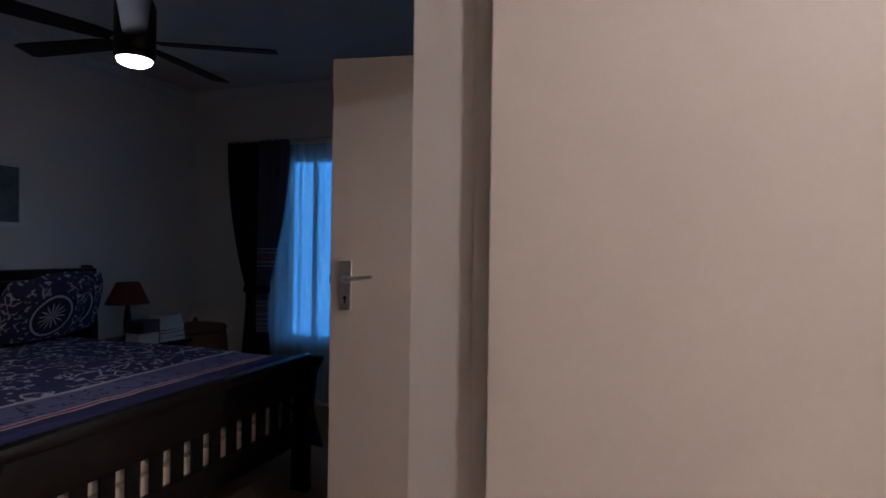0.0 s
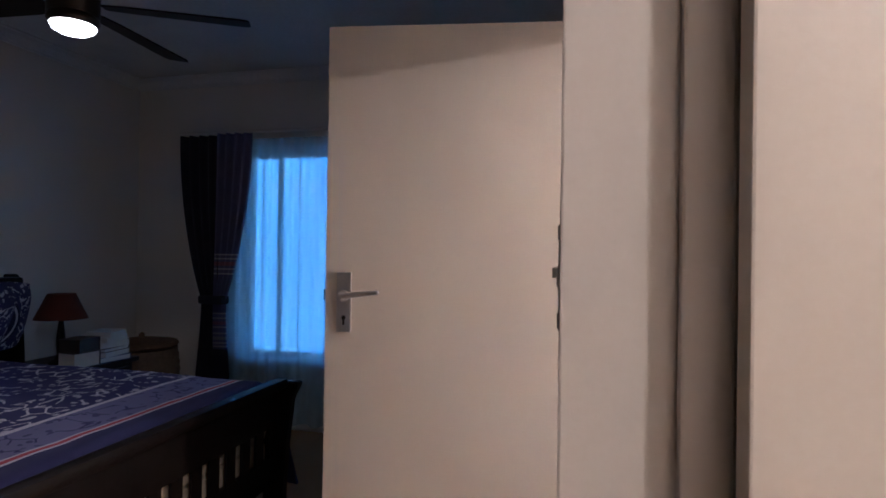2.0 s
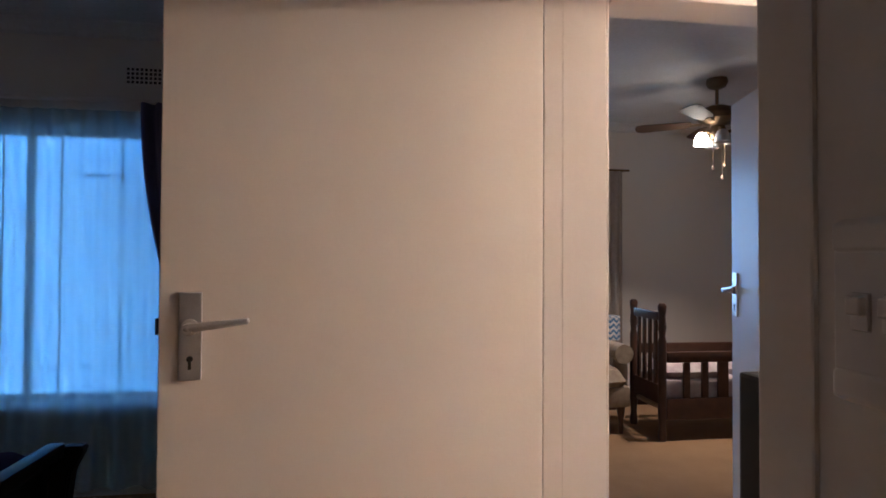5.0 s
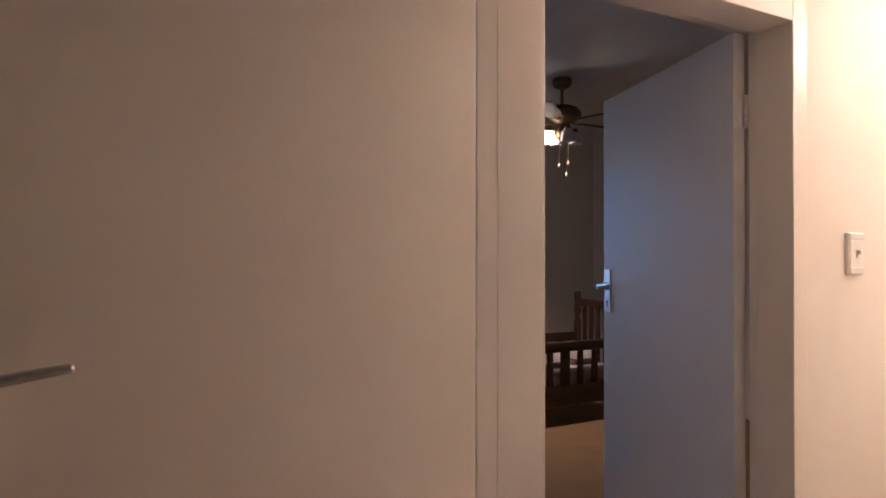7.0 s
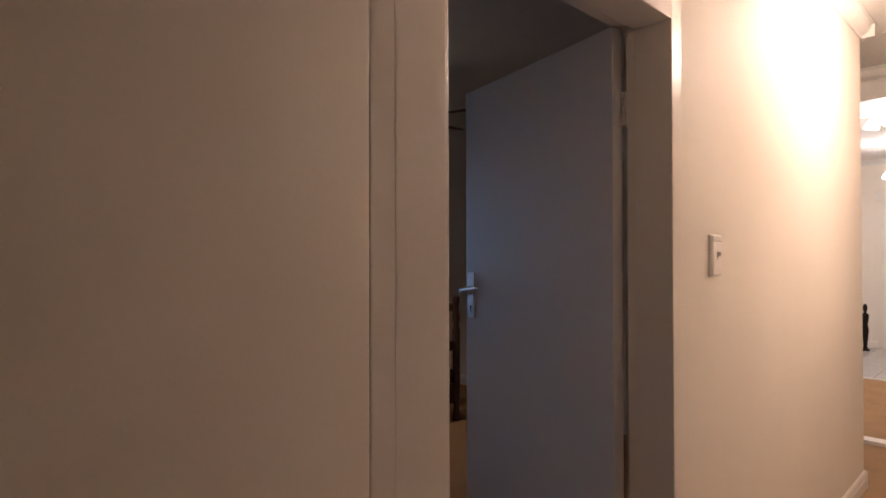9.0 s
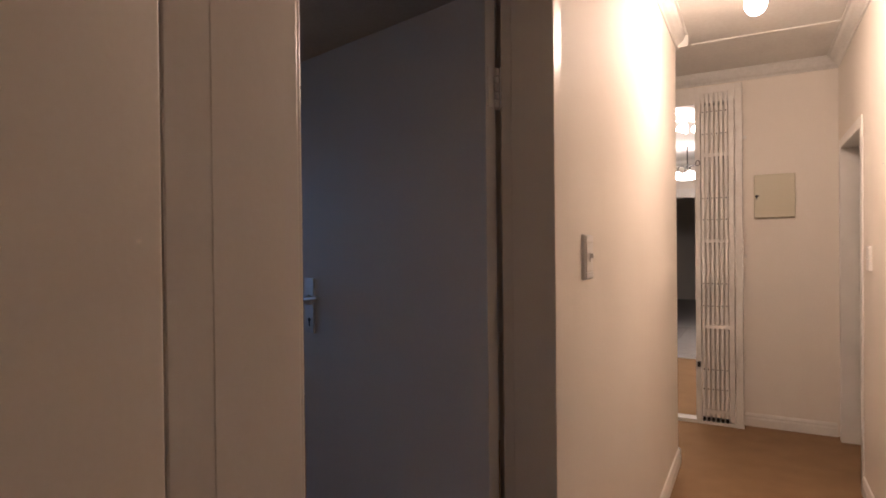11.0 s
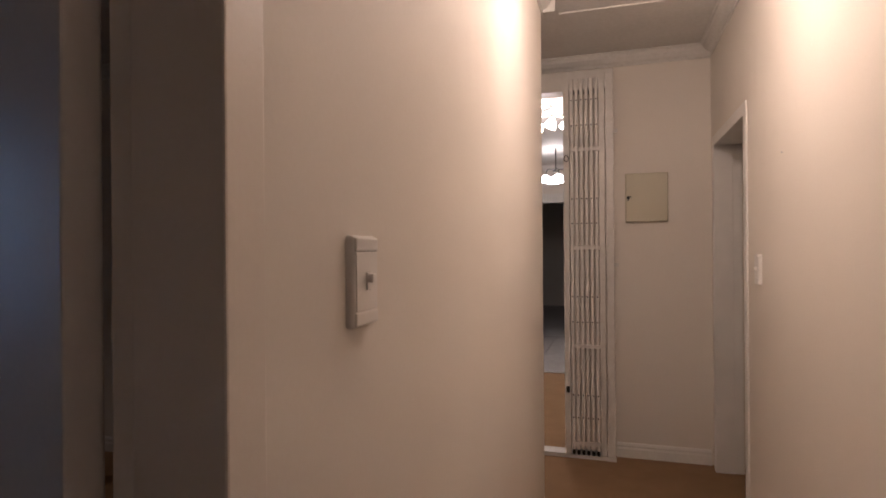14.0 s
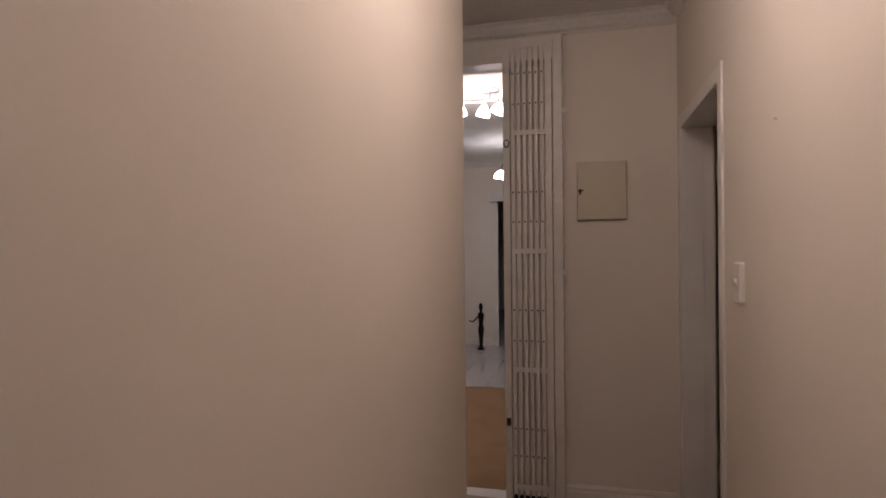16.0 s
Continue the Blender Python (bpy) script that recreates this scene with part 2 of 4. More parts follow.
def stripes(name, base, bands):
    """Woven cloth with bands across its height: (height, half width, colour)."""
    m = material(name, base, 0.9, scale=30, bump=0.2, bump_scale=300)
    nt = m.node_tree
    b = nt.nodes["Principled BSDF"]
    co = nt.nodes.new("ShaderNodeTexCoord")
    sep = nt.nodes.new("ShaderNodeSeparateXYZ")
    nt.links.new(co.outputs["Object"], sep.inputs[0])
    last = b.inputs["Base Color"].links[0].from_socket
    for z, half, colour in bands:
        c = nt.nodes.new("ShaderNodeMath")
        c.operation = "COMPARE"
        c.inputs[1].default_value, c.inputs[2].default_value = z, half
        nt.links.new(sep.outputs["Z"], c.inputs[0])
        mx = nt.nodes.new("ShaderNodeMix")
        mx.data_type = "RGBA"
        nt.links.new(c.outputs[0], mx.inputs["Factor"])
        nt.links.new(last, mx.inputs["A"])
        mx.inputs["B"].default_value = (*colour, 1)
        last = mx.outputs["Result"]
    nt.links.new(last, b.inputs["Base Color"])
    return m


def sheer_cloth():
    m = bpy.data.materials.new("sheer_voile")
    m.use_nodes = True
    nt = m.node_tree
    out = nt.nodes["Material Output"]
    tl = node(nt, "ShaderNodeBsdfTranslucent", Color=(0.86, 0.88, 0.92, 1))
    df = node(nt, "ShaderNodeBsdfDiffuse", Color=(0.84, 0.85, 0.88, 1))
    # blue tint here stands in for bluer daylight through the white voile
    tr = node(nt, "ShaderNodeBsdfTransparent", Color=(0.79, 0.95, 1, 1))
    a = node(nt, "ShaderNodeMixShader", Fac=0.35)
    nt.links.new(tl.outputs[0], a.inputs[1])
    nt.links.new(df.outputs[0], a.inputs[2])
    c = node(nt, "ShaderNodeMixShader", Fac=0.60)
    nt.links.new(a.outputs[0], c.inputs[1])
    nt.links.new(tr.outputs[0], c.inputs[2])
    nt.links.new(c.outputs[0], out.inputs["Surface"])
    return m


def clear_glass():
    m = bpy.data.materials.new("window_glass")
    m.use_nodes = True
    b = m.node_tree.nodes["Principled BSDF"]
    b.inputs["Roughness"].default_value = 0.02
    b.inputs["Transmission Weight"].default_value = 1.0
    b.inputs["IOR"].default_value = 1.45
    return m


BLUE_D, BLUE_L, RED = (0.040, 0.040, 0.15), (0.66, 0.63, 0.70), (0.45, 0.07, 0.10)
COVER = cloth_pattern("printed_bedcover", BLUE_D, BLUE_L, 11, band=(-1.74, -1.53, (0.17, 0.165, 0.33)),
                      border=((-1.485, -1.31, (0.03, 0.03, 0.11)), (-1.497, -1.485, BLUE_L), (-1.52, -1.497, RED), (-1.53, -1.52, BLUE_L), (-1.765, -1.74, BLUE_L)))
SHAM = cloth_pattern("printed_sham", (0.04, 0.035, 0.09), (0.56, 0.50, 0.52), 16, rings=(0, 0.21, 0.07))
PLAID = stripes("banded_drape", (0.15, 0.14, 0.26), [(0.71, 0.12, (0.22, 0.21, 0.36)), (1.19, 0.07, (0.19, 0.17, 0.27))] +
                [(z, 0.005, (0.60, 0.55, 0.58)) for z in (1.265, 1.235, 1.16, 1.125, 0.835, 0.80, 0.735, 0.69, 0.62, 0.595)] +
                [(1.198, 0.014, (0.34, 0.16, 0.2)), (0.765, 0.012, (0.36, 0.2, 0.26)), (0.655, 0.012, (0.42, 0.38, 0.44)), (0.30, 0.275, (0.02, 0.019, 0.045))])
SHEER = sheer_cloth()
GLASS = clear_glass()


# ---- building helpers ----
def box(bm, x0, y0, z0, x1, y1, z1, bevel=0.0, segments=2):
    m = Matrix.Translation(((x0 + x1) / 2, (y0 + y1) / 2, (z0 + z1) / 2)) @ Matrix.Diagonal((x1 - x0, y1 - y0, z1 - z0, 1))
    r = bmesh.ops.create_cube(bm, size=1, matrix=m)
    if bevel:
        edges = {e for v in r["verts"] for e in v.link_edges}
        bmesh.ops.bevel(bm, geom=list(edges), offset=bevel, segments=segments, affect="EDGES", profile=0.6)
    return bm


def boxes(*items, bevel=0.0):
    bm = bmesh.new()
    for it in items:
        box(bm, *it, bevel=bevel)
    return bm


def rod(bm, a, b, r0, r1=None, n=12):
    a, b = Vector(a), Vector(b)
    d = b - a
    m = Matrix.Translation((a + b) / 2) @ d.to_track_quat("Z", "Y").to_matrix().to_4x4()
    bmesh.ops.create_cone(bm, cap_ends=True, segments=n, radius1=r0, radius2=r0 if r1 is None else r1, depth=d.length, matrix=m)
    return bm


def lathe(profile, n=24, bm=None, centre=(0, 0, 0)):
    """A turned solid from (radius, height) pairs, bottom to top."""
    bm = bm or bmesh.new()
    rings = []
    for r, z in profile:
        rings.append([bm.verts.new((centre[0] + r * math.cos(2 * math.pi * i / n), centre[1] + r * math.sin(2 * math.pi * i / n), centre[2] + z)) for i in range(n)])
    for a, b in zip(rings, rings[1:]):
        for i in range(n):
            bm.faces.new((a[i], a[(i + 1) % n], b[(i + 1) % n], b[i]))
    bm.faces.new(list(reversed(rings[0])))
    bm.faces.new(rings[-1])
    return bm


def extrude_profile(points, a, b):
    """A closed 2D profile (u, v) swept from a to b; u is to the left of the sweep seen from above, v is up."""
    bm = bmesh.new()
    a, b = Vector(a), Vector(b)
    d = (b - a).normalized()
    side = Vector((-d.y, d.x, 0))
    r0 = [bm.verts.new(a + side * u + Vector((0, 0, v))) for u, v in points]
    r1 = [bm.verts.new(b + side * u + Vector((0, 0, v))) for u, v in points]
    n = len(points)
    for i in range(n):
        bm.faces.new((r0[i], r0[(i + 1) % n], r1[(i + 1) % n], r1[i]))
    bm.faces.new(list(reversed(r0)))
    bm.faces.new(r1)
    return bm


def mesh_of(bm, name, mat, smooth=False):
    bmesh.ops.recalc_face_normals(bm, faces=bm.faces)
    me = bpy.data.meshes.new(name)
    bm.to_mesh(me)
    bm.free()
    me.materials.append(mat)
    if smooth:
        me.shade_smooth()
        me.set_sharp_from_angle(angle=radians(40))
    return me


def structure(name, bm, mat, label="", smooth=False):
    return tagged(new(name, mesh_of(bm, name, mat, smooth)), label, name.split("_")[0], kind="structure")


def thing(name, label, category, x=0, y=0, z=0, rz=0, group="", kind=""):
    ob = new(name)
    ob.empty_display_size = 0.1
    ob.matrix_world = pose(x, y, z, 0, 0, rz)
    return tagged(ob, label, category, group, kind)


def part(name, bm, mat, parent, label="", smooth=True, at=None):
    ob = new(name, bm if isinstance(bm, bpy.types.Mesh) else mesh_of(bm, name, mat, smooth))
    ob.parent = parent
    if at is not None:
        ob.matrix_basis = at
    return tagged(ob, label)


# ---- large structure ----
H = 2.62
# corridor runs along +y between x = 0 and x = 0.934
structure("floor", boxes((-4.2, -3.8, -0.2, 4.0, 7.0, 0.0)), CARPET, "tan brown short-pile carpet floor")
structure("ceiling", boxes((-4.2, -3.8, H, 4.0, 0.165, H + 0.15), (-4.2, 0.165, H + 0.02, 4.0, 14.6, H + 0.15)), CEIL, "plain off-white painted ceiling boards")
structure("wall_bedroom_entry", boxes((-2.2, 0.12, 0, -0.09, 0.30, H), (-0.09, 0.12, 2.05, 0.96, 0.30, H), (0.96, 0.03, 0, 1.09, 0.30, H), (0.89, 0.06, 2.05, 0.96, 0.12, H), (-0.09, 0.03, 2.05, 0.89, 0.12, H)), WALL, "cream painted plaster wall beside the bedroom door")
structure("wall_ensuite_front", boxes((1.09, 0.03, 2.02, 2.13, 0.17, H), (2.13, 0.03, 0, 4.0, 0.17, H)), WALL, "cream painted plaster wall over a doorway")
structure("wall_corridor_right", boxes((0.934, 0.30, 0, 1.09, 3.60, H + 0.02), (0.934, 4.47, 0, 1.09, 4.58, H + 0.02), (0.934, 3.60, 2.04, 1.09, 4.47, H + 0.02)), WALL, "cream painted plaster corridor wall")
structure("wall_corridor_left", boxes((-0.16, 0.302, 2.03, 0.0, 1.188, H + 0.02), (-0.16, 1.188, 0, 0.0, 3.566, H + 0.02)), WALL, "cream painted plaster corridor wall with a door opening")
structure("wall_side_passage", boxes((-1.5, 3.446, 0, -0.16, 3.566, H + 0.02), (-1.62, 3.446, 0, -1.5, 4.58, H + 0.02)), WALL, "cream painted plaster wall of a side passage")
structure("wall_corridor_end", boxes((0.055, 4.58, 0, 4.0, 4.76, H + 0.02), (-1.62, 4.58, 2.44, 0.055, 4.76, H + 0.02), (-1.62, 4.58, 0, -0.80, 4.76, 2.44)), WALL, "cream painted plaster end wall of the corridor")
structure("wall_window", boxes((-2.25, -3.8, 0, -2.03, -2.46, H), (-2.25, -2.46, 0, -2.03, -0.9, 0.50), (-2.25, -2.46, 2.04, -2.03, -0.9, H), (-2.25, -0.9, 0, -2.03, 0.12, H)), WALL, "cream plaster wall around a bedroom window")
structure("wall_headboard", boxes((-2.03, -3.6, 0, 4.0, -3.37, H)), WALL, "cream plaster wall behind the bed")
structure("wall_bedroom_east", boxes((3.85, -3.37, 0, 4.0, 0.03, H)), WALL, "plain cream plaster wall")
structure("wall_ensuite_back", boxes((1.09, 2.9, 0, 4.0, 3.05, H + 0.02), (3.85, 0.17, 0, 4.0, 2.9, H + 0.02)), WALL, "plain cream plaster walls")
structure("wall_ensuite_side", boxes((1.092, 0.302, 0, 1.17, 2.9, H + 0.02)), WALL, "plain cream plaster wall")
structure("wall_room_three", boxes((1.09, 3.05, 0, 1.10, 3.06, H), (2.6, 3.05, 0, 2.75, 4.58, H + 0.02)), WALL, "plain cream plaster wall of a side room")
structure("wall_second_bedroom_window", boxes((-4.0, 0.30, 0, -3.85, 0.55, H + 0.02), (-4.0, 0.55, 0, -3.85, 1.75, 0.8), (-4.0, 0.55, 2.1, -3.85, 1.75, H + 0.02), (-4.0, 1.75, 0, -3.85, 3.75, H + 0.02)), WALL, "cream plaster wall with a window")
structure("wall_second_bedroom_side", boxes((-4.0, 3.75, 0, -1.62, 3.9, H + 0.02), (-1.62, 3.55, 0, -1.50, 3.9, 0.01)), WALL, "cream plaster bedroom wall")
structure("wall_second_bedroom_front", boxes((-4.0, 0.302, 0, -2.2, 0.31, H + 0.02)), WALL, "cream plaster bedroom wall")
structure("wall_hall_far", boxes((-3.2, 9.45, 0, -0.78, 9.6, H + 0.02), (-0.78, 9.45, 2.14, 0.12, 9.6, H + 0.02), (0.12, 9.45, 0, 2.0, 9.6, H + 0.02)), WALL, "cream plaster hall wall with a doorway")
structure("wall_hall_sides", boxes((-3.35, 4.76, 0, -3.2, 9.6, H + 0.02), (1.85, 4.76, 0, 2.0, 9.45, H + 0.02), (-3.2, 4.60, 0, -1.62, 4.76, H + 0.02)), WALL, "cream plaster hall walls")
structure("wall_dark_room", boxes((-3.2, 14.4, 0, 2.6, 14.5, H), (-3.3, 9.6, 0, -3.2, 14.5, H), (2.6, 9.6, 0, 2.7, 14.5, H), (2.0, 9.45, 0, 2.7, 9.6, H)), WALL, "plain plaster walls of an unlit room")

CORNICE = [(0, 0), (0.008, -0.0), (0.012, 0.012), (0.03, 0.022), (0.05, 0.045), (0.058, 0.066), (0.07, 0.07), (0.07, 0.08), (0, 0.08)]


def cornice(name, a, b):
    return structure(name, extrude_profile(CORNICE, a, b), CEIL, "white moulded plaster cornice")


zc = H + 0.02 - 0.08
cornice("trim_cornice_end", (0.934, 4.58, zc), (-1.5, 4.58, zc))
cornice("trim_cornice_right", (0.934, 0.30, zc), (0.934, 4.51, zc))
cornice("trim_cornice_left", (0.0, 3.63, zc), (0.0, 0.30, zc))
cornice("trim_cornice_passage", (-1.43, 3.566, zc), (0.07, 3.566, zc))
cornice("trim_cornice_window", (-2.03, 0.12, H - 0.08), (-2.03, -3.37, H - 0.08))
cornice("trim_cornice_headboard", (-2.03 + 0.07, -3.37, H - 0.08), (3.85, -3.37, H - 0.08))
cornice("trim_cornice_hall", (1.85, 9.45, zc), (-3.2, 9.45, zc))
cornice("trim_cornice_second", (-1.62, 3.75, zc), (-3.85, 3.75, zc))
cornice("trim_cornice_second_window", (-3.85, 3.68, zc), (-3.85, 0.31, zc))

SKIRTING = [(0, 0), (0.016, 0), (0.016, 0.055), (0.011, 0.068), (0.013, 0.078), (0.007, 0.092), (0, 0.095)]


def skirting(name, a, b):
    return structure(name, extrude_profile(SKIRTING, a, b), SKIRT, "white painted moulded skirting board")


skirting("baseboard_end", (0.92, 4.58, 0), (0.352, 4.58, 0))
skirting("baseboard_left", (0.0, 3.582, 0), (0.0, 1.19, 0))
skirting("baseboard_return", (-1.5, 3.566, 0), (0.016, 3.566, 0))
skirting("baseboard_right", (0.934, 0.31, 0), (0.934, 3.57, 0))
skirting("baseboard_window", (-2.03, 0.12, 0), (-2.03, -3.37, 0))
skirting("baseboard_headboard", (-2.014, -3.37, 0), (3.85, -3.37, 0))
skirting("baseboard_hall", (-0.85, 9.45, 0), (-3.2, 9.45, 0))
skirting("baseboard_second", (-1.62, 3.75, 0), (-3.85, 3.75, 0))
skirting("baseboard_second_window", (-3.85, 3.73, 0), (-3.85, 0.31, 0))

# ceiling board cover strip across the corridor
structure("trim_ceiling_strip", boxes((0.07, 3.79, H + 0.012, 0.864, 3.83, H + 0.021), bevel=0.002), CEIL, "white cover strip on the ceiling joint")

# outside
structure("ground", boxes((-60, -60, -0.35, 60, 60, -0.21)), GROUND, "grey paved ground outside")


# ---- door frames: pressed steel, painted ----
def frame_piece(bm, *items):
    for it in items:
        box(bm, *it, bevel=0.003)


bm = bmesh.new()
# bedroom door: hinge jamb, strike jamb, head
frame_piece(bm, (-0.09, 0.185, 0, -0.030, 0.305, 2.05), (-0.09, 0.1358, 0, -0.0305, 0.205, 2.05), (-0.09, 0.118, 0, -0.078, 0.137, 2.05),
            (0.878, 0.10, 0, 0.962, 0.305, 2.05), (0.90, 0.026, 0, 0.962, 0.10, 2.05),
            (-0.030, 0.185, 1.99, 0.878, 0.305, 2.053), (-0.046, 0.03, 2.012, 0.90, 0.185, 2.053))
structure("door_frame_1", bm, FRAME, "cream painted pressed steel bedroom door frame")
bm = bmesh.new()
# ensuite door: jamb by the switch, far jamb, head
frame_piece(bm, (1.088, 0.021, 0, 1.150, 0.142, 2.03), (1.088, 0.131, 0, 1.171, 0.176, 2.03), (1.098, 0.176, 0, 1.160, 0.182, 2.03),
            (2.07, 0.021, 0, 2.132, 0.176, 2.03), (1.150, 0.021, 1.965, 2.07, 0.131, 2.03), (1.15, 0.131, 1.99, 2.07, 0.176, 2.03))
structure("door_frame_2", bm, FRAME, "cream painted pressed steel ensuite door frame")
bm = bmesh.new()
# second bedroom: far jamb, near jamb, head
frame_piece(bm, (-0.104, 1.128, 0, 0.006, 1.19, 2.045), (-0.132, 1.131, 0, -0.095, 1.19, 2.045), (-0.166, 1.182, 0, -0.12, 1.19, 2.045),
            (-0.166, 0.3055, 0, -0.032, 0.312, 2.045), (-0.105, 0.314, 1.978, 0.006, 1.128, 2.045), (-0.166, 0.314, 2.0, -0.105, 1.150, 2.045))
structure("door_frame_3", bm, FRAME, "cream painted pressed steel door frame in the corridor")
bm = bmesh.new()
# side room: near jamb, far jamb, head
frame_piece(bm, (0.926, 3.575, 0, 1.0, 3.635, 2.045), (1.0, 3.575, 0, 1.17, 3.620, 2.045), (0.926, 4.45, 0, 1.032, 4.50, 2.045), (1.032, 4.458, 0, 1.082, 4.50, 2.045), (1.14, 4.472, 0, 1.17, 4.50, 2.045),
            (0.926, 3.635, 1.985, 1.10, 4.45, 2.045), (1.10, 3.62, 2.0, 1.17, 4.465, 2.045))
structure("door_frame_4", bm, ENAMEL, "white painted pressed steel door frame near the corridor end")
bm = bmesh.new()
frame_piece(bm, (-0.80, 9.40, 0, -0.74, 9.46, 2.06), (0.08, 9.40, 0, 0.14, 9.46, 2.06), (-0.86, 9.38, 2.06, 0.20, 9.46, 2.20))
structure("door_frame_5", bm, SKIRT, "white painted door frame in the hall")


# ---- doors ----
def handle_set(door, x, y, z, side, flip=1):
    """Lever on a long plate. x is along the leaf, y its outer face, side the way it faces."""
    s = side
    plate = part("plate", boxes((x - 0.023, min(y, y + s * 0.008), z - 0.10, x + 0.023, max(y, y + s * 0.008), z + 0.085), bevel=0.002), STEEL, door, "brushed steel long handle plate", False)
    bm = lathe([(0.0175, 0), (0.0175, 0.01), (0.011, 0.014), (0.010, 0.05)], 18)
    bmesh.ops.transform(bm, matrix=pose(x, y + s * 0.008, z + 0.012, -90 * s, 0, 0), verts=bm.verts)
    part("spindle", bm, STEEL, plate)
    bm = bmesh.new()
    rod(bm, (x, y + s * 0.05, z + 0.014), (x + flip * 0.115, y + s * 0.056, z + 0.027), 0.0095, 0.0065, 12)
    bmesh.ops.create_uvsphere(bm, u_segments=12, v_segments=8, radius=0.0065, matrix=pose(x + flip * 0.115, y + s * 0.056, z + 0.027))
    bmesh.ops.create_uvsphere(bm, u_segments=12, v_segments=8, radius=0.0105, matrix=pose(x, y + s * 0.05, z + 0.014))
    part("lever", bm, STEEL, plate, "polished steel lever")
    # no recess is cut: the keyhole's dark inside is a black shape
    bm = bmesh.new()
    rod(bm, (x, y + s * 0.0075, z - 0.055), (x, y + s * 0.0092, z - 0.055), 0.0065, n=14)
    box(bm, x - 0.0032, min(y + s * 0.0075, y + s * 0.0092), z - 0.077, x + 0.0032, max(y + s * 0.0075, y + s * 0.0092), z - 0.056)
    part("keyhole", bm, BLACK, plate, "dark keyhole")


def door(name, label, x, y, rz, width, height, paint, handle_z, thick=0.04, butts=(), y0=0.0, knuckle=None, inset=0.062):
    """A flush leaf: its hinge edge at the origin, the leaf along +x, its thickness in -y."""
    d = thing(name, label, "door", x, y, 0.008, rz, kind="structure")
    part("leaf", boxes((0, y0 - thick, 0, width, y0, height), bevel=0.003), paint, d, smooth=False)
    handle_set(d, width - inset, y0, handle_z, 1, -1)
    handle_set(d, width - inset, y0 - thick, handle_z, -1, -1)
    part("latch", boxes((width - 0.001, -0.03, handle_z - 0.005, width + 0.009, -0.012, handle_z + 0.03), bevel=0.002), BLACK, d, "dark latch bolt", False)
    for hz in butts:
        bm = boxes((-0.004, y0 - thick - 0.010, hz - 0.05, 0.0015, y0 - 0.006, hz + 0.05), bevel=0.001)
        if knuckle:
            box(bm, knuckle[0] - 0.012, knuckle[1] - 0.004, hz - 0.05, knuckle[0] + 0.010, knuckle[1] + 0.001, hz + 0.05)
            for k in range(5):
                rod(bm, (knuckle[0], knuckle[1], hz - 0.05 + k * 0.0202), (knuckle[0], knuckle[1], hz - 0.0325 + k * 0.0202), 0.0075, n=12)
        for k in range(5):
            rod(bm, (0.0, y0 - thick - 0.006, hz - 0.05 + k * 0.02), (0.0, y0 - thick - 0.006, hz - 0.032 + k * 0.02), 0.006, n=10)
        part("hinge", bm, paint, d, "painted butt hinge", False)
    return d


# leaf angles follow the way that each door stands open
a1 = math.degrees(math.atan2(-0.733 - 0.135, 0.098 + 0.030))
door("door_1", "cream flush bedroom door standing wide open", -0.030, 0.135, a1, 0.88, 1.995, DOOR, 1.143)
door("door_2", "cream flush ensuite door standing open", 1.192, 0.172, 90, 0.84, 1.975, DOOR, 1.165)
a3 = math.degrees(math.atan2(1.345 - 1.140, -0.990 + 0.150))
door("door_3", "white flush door standing open into the second bedroom", -0.150, 1.138, a3, 0.805, 1.99, DOOR_W, 1.165, butts=(0.25, 1.75), y0=0.038, knuckle=(-0.008, 0.004), inset=0.046)
door("door_4", "white flush door standing open into a side room", 1.098, 4.455, -2, 0.80, 1.99, DOOR_W, 1.165, butts=(0.25, 1.75))
st = thing("strike_plate", "black metal strike plate on the door jamb", "strike plate", 0.893, 0.050, 1.145)
part("plate", boxes((-0.022, -0.022, -0.062, 0.021, 0.012, 0.062), bevel=0.004), BLACK, st, smooth=False)


# ---- switches ----
def switch_plate(name, label, m, toggles, stub=1.0):
    """Lies in its xz plane and faces -y."""
    s = thing(name, label, "light switch")
    s.matrix_world = m
    w, h = 0.040, 0.064
    plate = part("plate", box(bmesh.new(), -w, -0.0125, -h, w, 0.012, h, bevel=0.0095, segments=5), PLASTIC, s)
    for end in (-1, 1):
        z0, z1 = sorted((end * 0.041, end * (h - 0.003)))
        part("end_cap", box(bmesh.new(), -w + 0.0035, -0.0148, z0, w - 0.0035, -0.006, z1, bevel=0.004, segments=4), PLASTIC, plate)
    insert = part("insert", box(bmesh.new(), -w + 0.006, -0.0140, -0.0402, w - 0.006, -0.008, 0.0402, bevel=0.0008), PLASTIC, s, smooth=False)
    for tx in toggles:
        # flat grey patch paints the small shadow round each toggle
        part("slot", boxes((tx - 0.0075, -0.01415, -0.013, tx + 0.0075, -0.0130, 0.013)), SLOT, insert, "toggle slot with its shade painted grey", False)
        bm = box(bmesh.new(), tx - 0.0068, -0.0165, -0.0122, tx + 0.0068, -0.0132, 0.0122, bevel=0.0012)
        box(bm, tx - 0.0058, -0.0165 - 0.009 * stub, -0.002, tx + 0.0058, -0.0155, 0.0105, bevel=0.002, segments=3)
        part("toggle", bm, PLASTIC, insert)
    return s


